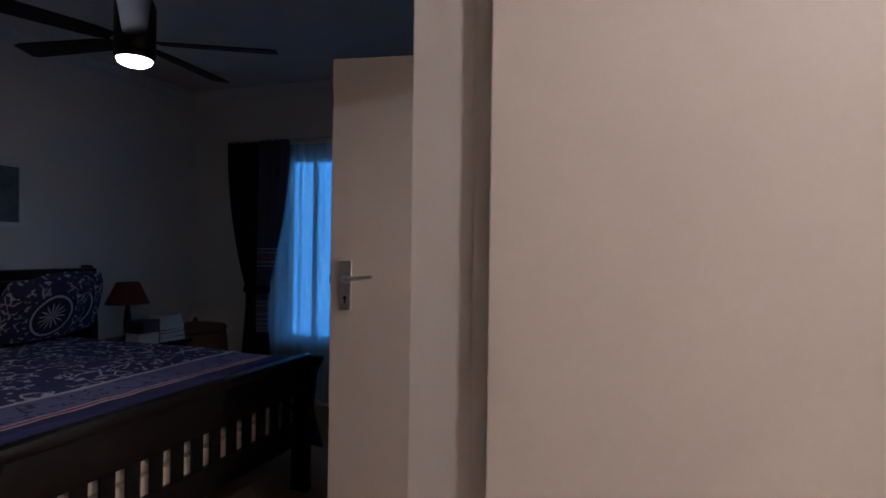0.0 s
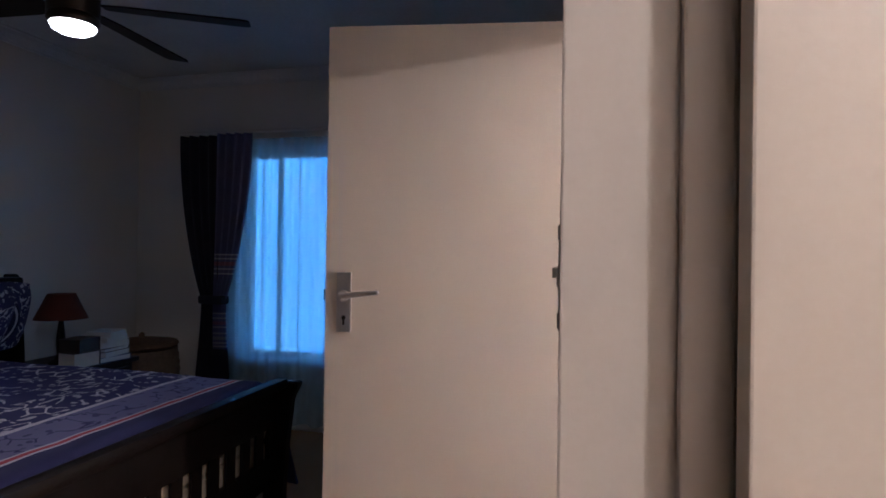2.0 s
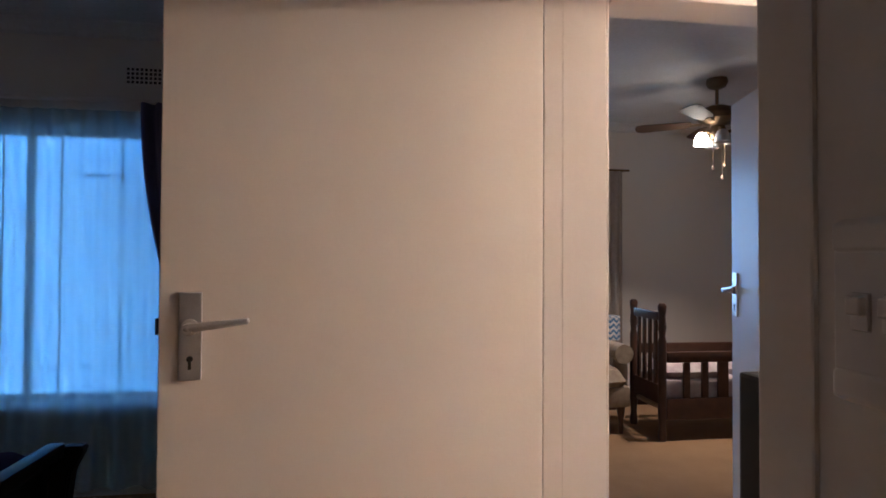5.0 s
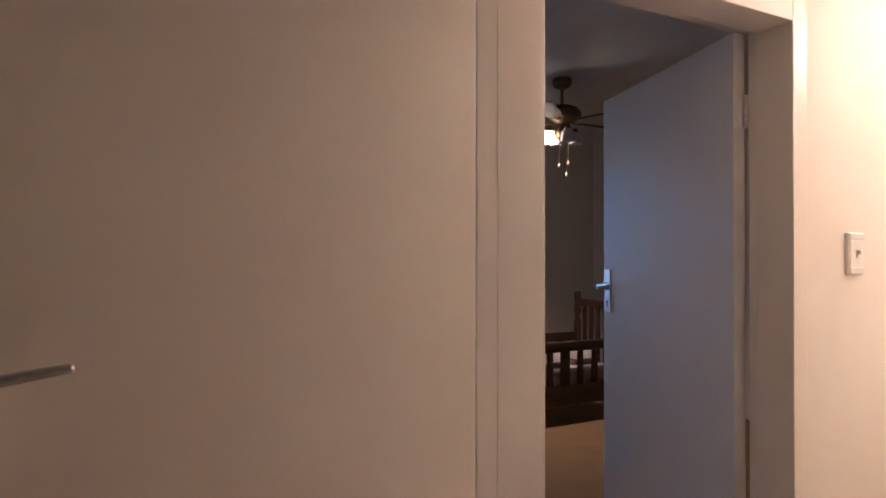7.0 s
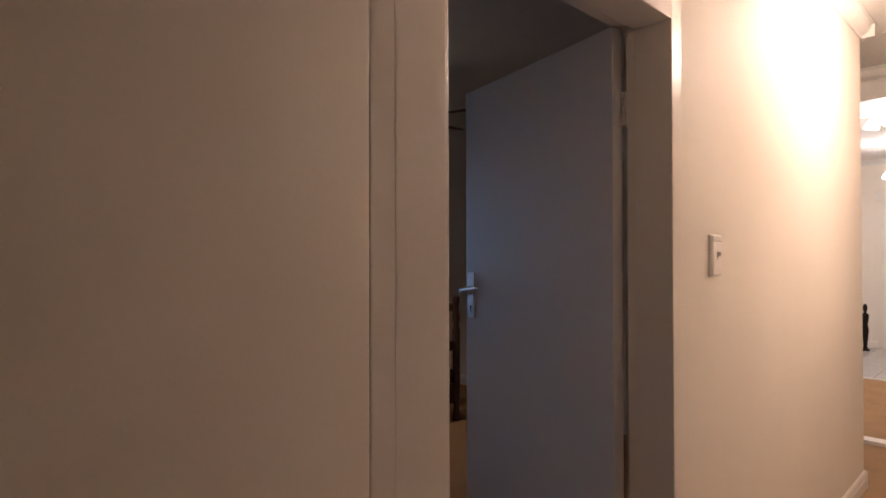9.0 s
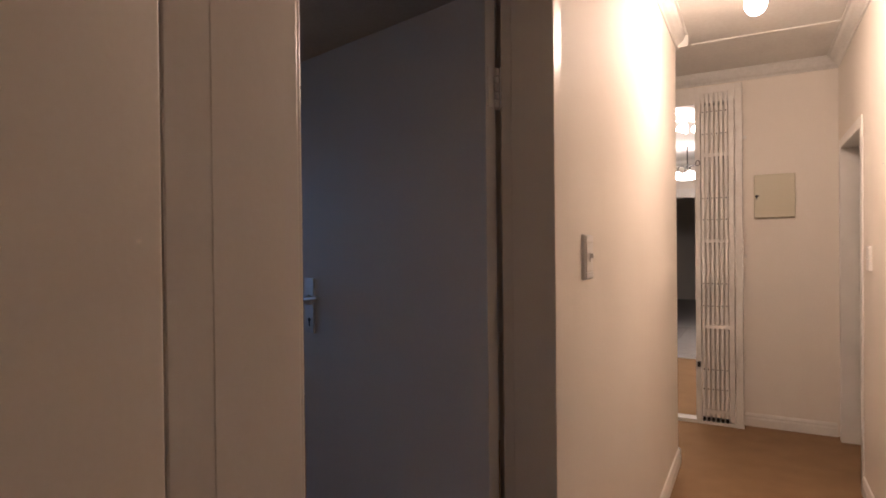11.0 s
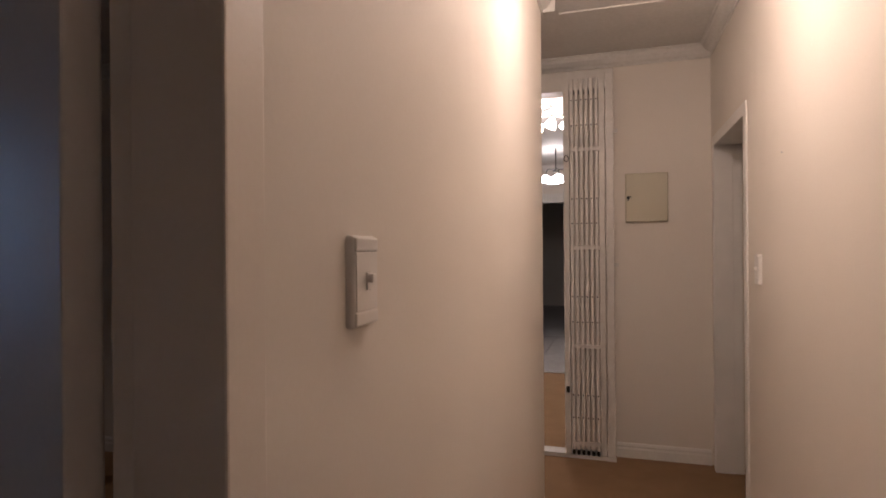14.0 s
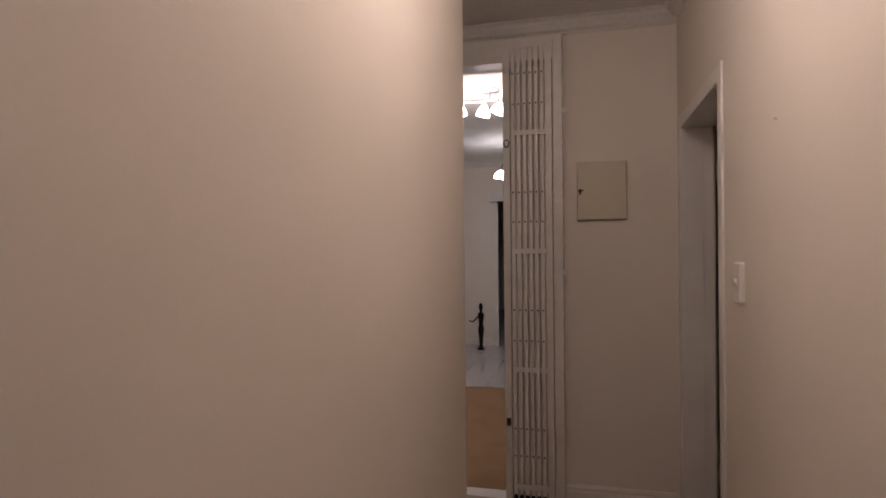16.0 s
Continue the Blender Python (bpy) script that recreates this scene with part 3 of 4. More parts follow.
switch_plate("light_switch", "white double toggle light switch beside the bedroom door", pose(1.026, 0.030, 1.274), (-0.012, 0.012), 0.6)
switch_plate("light_switch", "white single toggle light switch on the corridor wall", pose(0.0, 1.420, 1.327, 0, 0, 90), (0.002,), 0.9)
switch_plate("light_switch", "white light switch high on the corridor wall", pose(0.934, 3.362, 1.274, 0, 0, -90), (0.0,), 0.7)
nail = thing("nail", "small steel picture nail in the wall", "nail", 0.934, 3.006, 1.711)
bm = bmesh.new()
rod(bm, (0.0, 0, 0), (-0.006, 0, 0.001), 0.0018, n=8)
rod(bm, (-0.006, 0, 0.001), (-0.0075, 0, 0.0012), 0.004, n=8)
part("shank", bm, STEEL, nail)

# ---- corridor end: fuse box, security gate ----
fb = thing("fuse_box", "cream enamelled steel fuse box on the wall", "fuse box", 0.547, 4.58, 1.694)
part("body", boxes((-0.130, -0.022, -0.158, 0.130, 0.0, 0.158), bevel=0.003), CREAM, fb, smooth=False)
part("lid", boxes((-0.127, -0.034, -0.155, 0.127, -0.022, 0.155), bevel=0.004), CREAM, fb, smooth=False)
bm = bmesh.new()
rod(bm, (-0.112, -0.034, 0.0), (-0.112, -0.044, 0.0), 0.010, n=12)
box(bm, -0.116, -0.050, -0.022, -0.108, -0.044, 0.006, bevel=0.001)
box(bm, -0.116, -0.050, 0.0, -0.094, -0.044, 0.007, bevel=0.001)
part("catch", bm, BLACK, fb, "black turn catch", False)

gate = thing("security_gate", "white painted folding steel security gate, pushed open", "security gate", 0.0, 4.47, 0.0)
part("head_rail", boxes((-0.80, 0.0, 2.40, 0.346, 0.108, 2.525), bevel=0.003), GATE, gate, smooth=False)
part("lower_track", boxes((-0.80, -0.005, 0.0, 0.30, 0.10, 0.028), bevel=0.003), GATE, gate, smooth=False)
part("wall_post", boxes((0.296, -0.004, 0.0, 0.346, 0.108, 2.50), bevel=0.004), GATE, gate, smooth=False)
part("inner_stile", boxes((0.255, -0.002, 0.03, 0.292, 0.045, 2.44), bevel=0.003), GATE, gate, smooth=False)
part("lead_stile", boxes((0.030, -0.012, 0.03, 0.068, 0.045, 2.44), bevel=0.003), GATE, gate, smooth=False)
bar_mesh = mesh_of(boxes((-0.0112, -0.010, 0.06, 0.0112, 0.012, 2.47), bevel=0.004), "upright", GATE)
foot_mesh = mesh_of(lathe([(0.009, 0.0), (0.011, 0.012), (0.008, 0.034)], 10), "wheel", DARKMETAL, True)
rivet_mesh = mesh_of(rod(bmesh.new(), (0, 0, 0), (0, -0.0035, 0), 0.0048, n=8), "rivet", DARKMETAL, True)
for i in range(6):
    bx = 0.085 + 0.031 * i
    up = part("upright", bar_mesh, GATE, gate, at=pose(bx, -0.006, 0, 0, 0, 0))
    part("wheel", foot_mesh, DARKMETAL, up, "dark bottom roller", at=pose(0, 0, 0.028))
    for rz in (2.33, 2.166, 1.69, 1.53, 1.055, 0.89, 0.416, 0.27):
        part("rivet", rivet_mesh, DARKMETAL, up, at=pose(0, -0.009, rz))
# folded lattice links behind the uprights
for k, (lo, hi) in enumerate(((2.01, 2.33), (1.37, 1.69), (0.73, 1.05), (0.10, 0.41), (2.166, 2.45), (1.53, 2.01), (0.89, 1.37), (0.27, 0.73))):
    for i in range(6):
        bx = 0.085 + 0.031 * i
        bm = bmesh.new()
        rod(bm, (bx - 0.008, 0.010, lo), (bx + 0.010, 0.010, hi), 0.006, n=6)
        part("lattice_link", bm, GATE, gate, smooth=False)
for bz in (2.01, 1.373, 0.734, 0.105):
    part("cross_band", boxes((0.075, -0.020, bz - 0.014, 0.262, -0.0155, bz + 0.014), bevel=0.001), GATE, gate, smooth=False)
bm = bmesh.new()
for i in range(14):
    a0, a1_ = 2 * math.pi * i / 14, 2 * math.pi * (i + 1) / 14
    rod(bm, (0.05 + 0.014 * math.cos(a0), -0.018, 1.955 + 0.02 * math.sin(a0)), (0.05 + 0.014 * math.cos(a1_), -0.018, 1.955 + 0.02 * math.sin(a1_)), 0.003, n=6)
part("pull_ring", bm, DARKMETAL, gate, "dark pull ring")
part("catch", boxes((0.040, -0.024, 0.43, 0.062, -0.011, 0.47), bevel=0.002), DARKMETAL, gate, "dark lower catch", False)
for hz in (2.12, 1.26):
    bm = boxes((0.344, -0.006, hz - 0.012, 0.372, 0.006, hz + 0.012), bevel=0.002)
    part("fixing_lug", bm, GATE, gate, smooth=False)
part("corner_plate", boxes((0.292, -0.010, 0.0, 0.350, 0.0, 0.03), bevel=0.002), GATE, gate, smooth=False)

cl = thing("pendant_light", "short pendant with a small opal glass globe, switched on", "pendant light", 0.43, 2.56, H + 0.02)
part("rose", lathe([(0.03, -0.04), (0.05, -0.022), (0.055, 0.0)], 28), PLASTIC, cl)
bm = bmesh.new()
rod(bm, (0, 0, -0.03), (0, 0, -0.19), 0.006)
part("stem", bm, PLASTIC, cl)
part("holder", lathe([(0.026, -0.215), (0.028, -0.19), (0.014, -0.17)], 20), PLASTIC, cl)
part("globe", lathe([(0.010, -0.318), (0.028, -0.309), (0.041, -0.289), (0.044, -0.270), (0.040, -0.240), (0.026, -0.215)], 28), LIT_DOME, cl, "glowing opal glass globe")

# ---- hall ----
structure("floor_hall_bed", boxes((-3.3, 7.0, -0.2, 2.7, 14.6, -0.006)), GROUT, "grey tile bedding of the hall floor")
tile_mesh = mesh_of(boxes((-0.163, -0.163, -0.008, 0.163, 0.163, 0.0), bevel=0.003), "tile", TILE)
hall_floor = bpy.data.objects["floor_hall_bed"]
for i in range(16):
    for j in range(8):
        ob = part("tile", tile_mesh, TILE, hall_floor)
        ob.matrix_basis = pose(-3.0 + 0.33 * i, 7.165 + 0.33 * j, 0.0)
structure("trim_carpet_strip", boxes((-3.2, 6.985, 0.0, 1.85, 7.01, 0.006), bevel=0.002), STEEL, "thin metal carpet edge strip")
sp = thing("spotlight_cluster", "chrome ceiling spotlight bar with frosted glass shades, switched on", "ceiling light", -0.25, 5.8, H + 0.02)
part("rose", lathe([(0.06, -0.03), (0.075, -0.02), (0.075, 0.0)], 24), STEEL, sp)
bm = bmesh.new()
pts = [(-0.20, -0.06, -0.10), (-0.08, 0.03, -0.085), (0.06, -0.03, -0.085), (0.20, 0.05, -0.10)]
for a, b in zip(pts, pts[1:]):
    rod(bm, a, b, 0.009)
rod(bm, (0, 0, -0.03), (0, 0, -0.085), 0.010)
part("bar", bm, STEEL, sp, "curved chrome bar")
for k, (px, py, dx, dy) in enumerate(((-0.20, -0.06, -0.05, -0.06), (-0.06, 0.02, 0.03, -0.07), (0.07, -0.03, 0.03, -0.05), (0.20, 0.05, 0.03, -0.06))):
    bm = bmesh.new()
    rod(bm, (px, py, -0.095), (px + dx * 0.6, py + dy * 0.6, -0.14), 0.014, 0.02)
    arm = part("spot_holder", bm, STEEL, sp)
    bm = lathe([(0.020, 0.0), (0.040, -0.03), (0.052, -0.06), (0.055, -0.085)], 20)
    part("glass_shade", bm, LIT_BULB, arm, "glowing frosted glass shade", at=pose(px + dx * 0.6, py + dy * 0.6, -0.13, 25, 0, 40 * k))
pl = thing("pendant_light", "pendant with white bell glass shades, switched on", "pendant light", -0.36, 8.0, H + 0.02)
bm = bmesh.new()
rod(bm, (0, 0, 0), (0, 0, -0.30), 0.008)
part("stem", bm, DARKMETAL, pl)
for k in range(4):
    a = radians(20 + 90 * k)
    c, s = math.cos(a), math.sin(a)
    bm = bmesh.new()
    q = [(0, 0, -0.30), (0.06 * c, 0.06 * s, -0.26), (0.11 * c, 0.11 * s, -0.27), (0.13 * c, 0.13 * s, -0.34)]
    for u, v in zip(q, q[1:]):
        rod(bm, u, v, 0.006)
    arm = part("arm", bm, DARKMETAL, pl, "curved dark metal arm")
    bm = lathe([(0.085, -0.09), (0.08, -0.065), (0.06, -0.03), (0.03, -0.005), (0.015, 0.0)], 20)
    part("shade", bm, LIT_SHADE, arm, "glowing white bell glass shade", at=pose(0.13 * c, 0.13 * s, -0.34))
statue = lathe([(0.05, 0.0), (0.055, 0.015), (0.03, 0.03), (0.022, 0.06), (0.030, 0.16), (0.042, 0.28), (0.028, 0.36), (0.040, 0.44), (0.045, 0.49), (0.015, 0.52), (0.028, 0.57), (0.026, 0.61), (0.008, 0.64)], 16)
rod(statue, (-0.03, 0, 0.46), (-0.11, -0.03, 0.38), 0.010)
rod(statue, (-0.11, -0.03, 0.38), (-0.16, -0.03, 0.40), 0.008)
ob = new("statue", mesh_of(statue, "statue", DARKWOOD, True))
ob.location = (-0.94, 9.1, 0.0)
tagged(ob, "slender dark carved statue standing on the tiles", "statue")

# ---- bedroom ----
# window: steel casements with burglar bars
win = thing("window_1", "steel framed bedroom window with burglar bars", "window", -2.14, 0, 0, kind="structure")
part("window_frame", boxes((-0.02, -2.46, 0.50, 0.02, -2.42, 2.04), (-0.02, -0.94, 0.50, 0.02, -0.9, 2.04), (-0.02, -2.42, 0.50, 0.02, -0.94, 0.54), (-0.02, -2.42, 2.0, 0.02, -0.94, 2.04),
                           (-0.02, -2.20, 0.54, 0.02, -2.165, 2.0), (-0.02, -1.20, 0.54, 0.02, -1.165, 2.0), bevel=0.003), SKIRT, win, "white painted steel frame", False)
part("window_sill", boxes((0.025, -2.455, 0.485, 0.135, -0.905, 0.502), bevel=0.004), SKIRT, win, smooth=False)
for ya, yb in ((-2.42, -2.20), (-2.165, -1.20), (-1.165, -0.94)):
    pane = part("pane", boxes((-0.004, ya, 0.54, 0.0, yb, 2.0)), GLASS, win, "clear glass pane", False)
    pane.visible_shadow = False
bar = mesh_of(boxes((-0.004, -1.52, -0.004, 0.004, 0.0, 0.004), bevel=0.001), "burglar_bar", SKIRT)
for k in range(6):
    part("burglar_bar", bar, SKIRT, win, at=pose(0.05, -0.92, 0.70 + 0.215 * k))
upb = mesh_of(boxes((-0.004, -0.004, 0, 0.004, 0.004, 1.50), bevel=0.001), "burglar_upright", SKIRT)
for y in (-2.30, -2.0, -1.68, -1.36, -1.05):
    part("burglar_upright", upb, SKIRT, win, at=pose(0.05, y, 0.52))


def hanging(width_at, z0, z1, pleats, depth, rows=26, thick=0.004, cols=90, phase=0.0, rough=0.0):
    """A hanging cloth along y; width_at(v) gives its two ends at the height share v (0 bottom, 1 top)."""
    bm = bmesh.new()
    grid = []
    for r in range(rows + 1):
        v = r / rows
        ya, yb = width_at(v)
        z = z0 + (z1 - z0) * v
        row = []
        for c in range(cols + 1):
            u = c / cols
            wob = 0.5 * math.sin(7 * u + 3 * v + phase)
            x = depth * math.sin(2 * math.pi * pleats * u + wob * (1 - v) + phase) * (0.75 + 0.25 * math.sin(5 * u + phase))
            z_end = rough * math.sin(2 * math.pi * pleats * u * 0.5) * (1 - v)
            row.append(bm.verts.new((x, ya + (yb - ya) * u, z + z_end)))
        grid.append(row)
    for a, b in zip(grid, grid[1:]):
        for i in range(cols):
            bm.faces.new((a[i], a[i + 1], b[i + 1], b[i]))
    bmesh.ops.recalc_face_normals(bm, faces=bm.faces)
    bmesh.ops.solidify(bm, geom=bm.faces[:], thickness=thick)
    return bm


def tied(top, tie, bottom, tie_v):
    """Ends of a tied-back curtain, pulled in at the share tie_v of its height."""
    def ends(v):
        if v < tie_v:
            k = 1 - v / tie_v
            k = k * k * (3 - 2 * k)
            return tuple(t + (b - t) * k for t, b in zip(tie, bottom))
        k = (v - tie_v) / (1 - tie_v)
        k = math.sin(k * math.pi / 2) ** 0.8
        return tuple(t + (b - t) * k for t, b in zip(tie, top))
    return ends


cur = thing("curtain", "navy and banded curtain tied back beside the window", "curtain", -1.90, 0, 0)
part("dark_panel", hanging(tied((-2.88, -2.56), (-2.67, -2.545), (-2.73, -2.54), 0.43), 0.04, 2.14, 4, 0.028, phase=0.4), NAVY, cur, "plain navy cloth panel")
part("banded_panel", hanging(tied((-2.57, -2.285), (-2.575, -2.485), (-2.56, -2.43), 0.43), 0.04, 2.15, 4, 0.028), PLAID, cur, "grey blue cloth panel with woven bands")
part("tieback", boxes((-0.045, -2.685, 0.90, 0.045, -2.478, 0.965), bevel=0.018), NAVY, cur, "navy cloth tieback")
cur2 = thing("curtain", "navy and banded curtain hanging beside the window", "curtain", -1.90, 0, 0)
part("banded_panel", hanging(tied((-1.52, -1.2), (-1.30, -1.17), (-1.33, -1.12), 0.43), 0.04, 2.15, 4, 0.028), PLAID, cur2)
part("dark_panel", hanging(tied((-1.2, -0.9), (-1.17, -1.05), (-1.13, -1.0), 0.43), 0.04, 2.14, 4, 0.028, phase=0.4), NAVY, cur2)
part("tieback", boxes((-0.045, -1.31, 0.90, 0.045, -1.04, 0.965), bevel=0.018), NAVY, cur2)
sheer = thing("sheer_curtain", "white translucent voile curtain over the window, blue daylight tinted into it", "curtain", -1.975, 0, 0)
part("voile", hanging(lambda v: (-2.60, -1.0), 0.05, 2.12, 19, 0.010, rows=8, thick=0.0008, cols=300, rough=0.012), SHEER, sheer)
rail = thing("curtain_rail", "slim dark curtain rail above the window", "curtain rail", -1.93, 0, 0)
bm = bmesh.new()
rod(bm, (0, -2.92, 2.165), (0, -0.85, 2.165), 0.011)
part("rod", bm, FRAME, rail)
for y in (-2.90, -0.88, -1.53):
    bm = bmesh.new()
    rod(bm, (0, y, 2.165), (-0.10, y, 2.165), 0.008)
    part("bracket", bm, FRAME, rail)
vent = thing("air_vent", "terracotta perforated air vent in the wall", "air vent", -2.03, -1.55, 2.335)
part("grille", boxes((-0.001, -0.10, -0.055, 0.005, 0.10, 0.055), bevel=0.002), FRAME, vent, smooth=False)
# black blocks set on the grille paint the darkness of its openings
hole = mesh_of(boxes((0, -0.007, -0.007, 0.0065, 0.007, 0.007)), "hole", BLACK)
for i in range(8):
    for j in range(4):
        part("hole", hole, BLACK, vent, at=pose(0, -0.084 + 0.024 * i, -0.036 + 0.024 * j))


# bed with slatted footboard
BX0, BX1 = -0.62, 1.02
bed = thing("bed", "dark wooden double bed with a slatted footboard", "bed", 0, 0, 0)


def scroll_post(x, y, top, lean, thick=0.05):
    """An end post that leans outwards towards its top and flares at the foot."""
    bm = bmesh.new()
    prof = [(0.0, 0.0, 0.055), (0.0, 0.10, 0.045), (0.0, 0.25, 0.05), (0.01 * lean, 0.45, 0.055), (0.05 * lean, top - 0.08, 0.04), (0.085 * lean, top - 0.02, 0.04), (0.10 * lean, top, 0.03)]
    rings = []
    for dy, z, d in prof:
        rings.append([bm.verts.new((x + sx * thick / 2, y + dy + sy * d, z)) for sx, sy in ((-1, -1), (1, -1), (1, 1), (-1, 1))])
    for a, b in zip(rings, rings[1:]):
        for i in range(4):
            bm.faces.new((a[i], a[(i + 1) % 4], b[(i + 1) % 4], b[i]))
    bm.faces.new(rings[0])
    bm.faces.new(rings[-1])
    bmesh.ops.bevel(bm, geom=bm.edges[:], offset=0.006, segments=2, affect="EDGES")
    return bm


for x in (BX0 + 0.025, BX1 - 0.025):
    part("foot_post", scroll_post(x, -1.30, 0.715, 0.9), DARKWOOD, bed)
    part("head_post", scroll_post(x - 0.37 if x < 0 else x, -3.25, 1.135, -0.6), DARKWOOD, bed)
bm = boxes((BX0 + 0.04, -1.285, 0.685, BX1 - 0.04, -1.230, 0.732), bevel=0.015)
part("foot_top_rail", bm, DARKWOOD, bed)
part("foot_upper_panel", boxes((BX0 + 0.05, -1.305, 0.52, BX1 - 0.05, -1.275, 0.692), bevel=0.006), DARKWOOD, bed)
part("foot_bottom_rail", boxes((BX0 + 0.05, -1.315, 0.255, BX1 - 0.05, -1.285, 0.375), bevel=0.006), DARKWOOD, bed)
slat = mesh_of(boxes((-0.029, -0.006, 0.37, 0.029, 0.006, 0.53), bevel=0.002), "slat", DARKWOOD)
for i in range(16):
    part("slat", slat, DARKWOOD, bed, at=pose(BX0 + 0.063 + 0.1025 * i, -1.298, 0))
part("headboard_panel", boxes((-0.97, -3.27, 0.35, 1.0, -3.235, 1.05), bevel=0.006), DARKWOOD, bed)
part("headboard_rail", boxes((-0.98, -3.30, 1.05, 1.0, -3.22, 1.12), bevel=0.02), DARKWOOD, bed)
for x in (BX0 + 0.02, BX1 - 0.05):
    part("side_rail", boxes((x, -3.25, 0.26, x + 0.03, -1.32, 0.42), bevel=0.006), DARKWOOD, bed)
bb = thing("mattress", "pale cloth mattress on a matching base", "mattress", 0.2, -2.28, 0.30)
part("base", boxes((-0.76, -0.93, 0.0, 0.76, 0.955, 0.14), bevel=0.02), MATTRESS, bb)
part("upper_mattress", boxes((-0.78, -0.94, 0.142, 0.78, 0.955, 0.37), bevel=0.04), MATTRESS, bb)


def soft_box(x0, y0, z0, x1, y1, z1, cuts=6, puff=0.5):
    """A stuffed cushion shape: full in the middle, thin at the seams."""
    bm = bmesh.new()
    n = cuts * 2
    cx, cy, cz = (x0 + x1) / 2, (y0 + y1) / 2, (z0 + z1) / 2
    layers = []
    for s in (1, -1):
        g = []
        for i in range(n + 1):
            row = []
            for j in range(n + 1):
                u, v = 2 * i / n - 1, 2 * j / n - 1
                f = max(0.0, (1 - u ** 4) * (1 - v ** 4)) ** puff
                pull = 1 - 0.05 * (u * u) * (v * v) * 2
                row.append(bm.verts.new((cx + u * (x1 - x0) / 2 * pull, cy + v * (y1 - y0) / 2 * pull, cz + s * f * (z1 - z0) / 2)))
            g.append(row)
        layers.append(g)
    for g in layers:
        for i in range(n):
            for j in range(n):
                bm.faces.new((g[i][j], g[i + 1][j], g[i + 1][j + 1], g[i][j + 1]))
    bmesh.ops.remove_doubles(bm, verts=bm.verts, dist=0.0005)
    return bm


def bedcover():
    """A printed spread: flat on the bed, tucked at the foot, hanging and flaring out on the window side."""
    bm = bmesh.new()
    nx, ny, hang = 60, 60, 14
    x0, x1, y0, y1 = BX0 - 0.025, BX1 + 0.05, -3.2, -1.32
    g = []
    for i in range(-hang, nx + 1):
        row = []
        for j in range(ny + 1):
            x, y = x0 + (x1 - x0) * max(i, 0) / nx, y0 + (y1 - y0) * j / ny
            z = 0.702 + 0.010 * noise.noise((x * 2.2, y * 2.2, 0)) + 0.004 * noise.noise((x * 9, y * 9, 3))
            z -= 0.014 * max(0.0, 1 - (x - x0) / 0.05) ** 2
            z -= 0.34 * max(0.0, 1 - (x1 - x) / 0.10) ** 1.4
            tuck = 0.10 * max(0.0, 1 - (y1 - y) / 0.09) ** 1.6
            if i < 0:
                k = -i / hang
                fold = 0.018 * math.sin(y * 17) + 0.012 * noise.noise((y * 6, 0, 5))
                x -= 0.030 * min(1, k * 5) + (0.17 + fold) * k ** 1.2
                z -= 0.54 * k ** 1.05
                tuck *= 1 - k
            row.append(bm.verts.new((x, y, z - tuck)))
        g.append(row)
    for p, q in zip(g, g[1:]):
        for j in range(ny):
            bm.faces.new((p[j], q[j], q[j + 1], p[j + 1]))
    bmesh.ops.recalc_face_normals(bm, faces=bm.faces)
    bmesh.ops.solidify(bm, geom=bm.faces[:], thickness=0.012)
    return bm


cover = tagged(new("bedcover", mesh_of(bedcover(), "bedcover", COVER, True)), "blue and white scroll printed bedcover with red border", "bedcover")
for k, (x, w, tilt, y) in enumerate(((-0.36, 0.56, 64, -2.98), (0.26, 0.56, 62, -2.97), (-0.62, 0.50, 74, -3.10), (0.62, 0.5, 70, -3.10))):
    p = thing("pillow", "printed pillow with a round medallion, leaning on the headboard" if k < 2 else "printed pillow standing behind the others", "pillow", x, y, 0.69, group="pillows on the bed")
    p.matrix_world = pose(x, y, 0.70, tilt, 0, 4 - 6 * (k % 2))
    part("case", soft_box(-w / 2, 0.0, -0.08, w / 2, 0.42, 0.08), SHAM, p)
    bpy.data.objects[p.name].children[0].matrix_basis = pose(0, 0, 0.02)

ns = thing("nightstand", "dark wooden nightstand beside the bed", "nightstand", -1.21, -3.08, 0)
part("top", boxes((-0.25, -0.26, 0.555, 0.25, 0.26, 0.585), bevel=0.006), DARKWOOD, ns)
part("body", boxes((-0.22, -0.24, 0.30, 0.22, 0.23, 0.555), bevel=0.004), DARKWOOD, ns)
for sx in (-0.2, 0.2):
    for sy in (-0.22, 0.21):
        part("leg", boxes((sx - 0.02, sy - 0.02, 0.0, sx + 0.02, sy + 0.02, 0.30), bevel=0.004), DARKWOOD, ns)
part("drawer", boxes((-0.19, 0.231, 0.40, 0.19, 0.245, 0.53), bevel=0.004), DARKWOOD, ns)
tl = thing("table_lamp", "small table lamp with a rust red shade, off", "table lamp", -1.105, -3.08, 0.585)
part("base", lathe([(0.065, 0.0), (0.068, 0.012), (0.03, 0.03), (0.020, 0.06), (0.026, 0.14), (0.018, 0.22), (0.01, 0.29)], 24), DARKWOOD, tl)
bm = lathe([(0.145, 0.275), (0.075, 0.43)], 28)
part("shade", bm, SHADE_RED, tl, "rust red cloth shade")
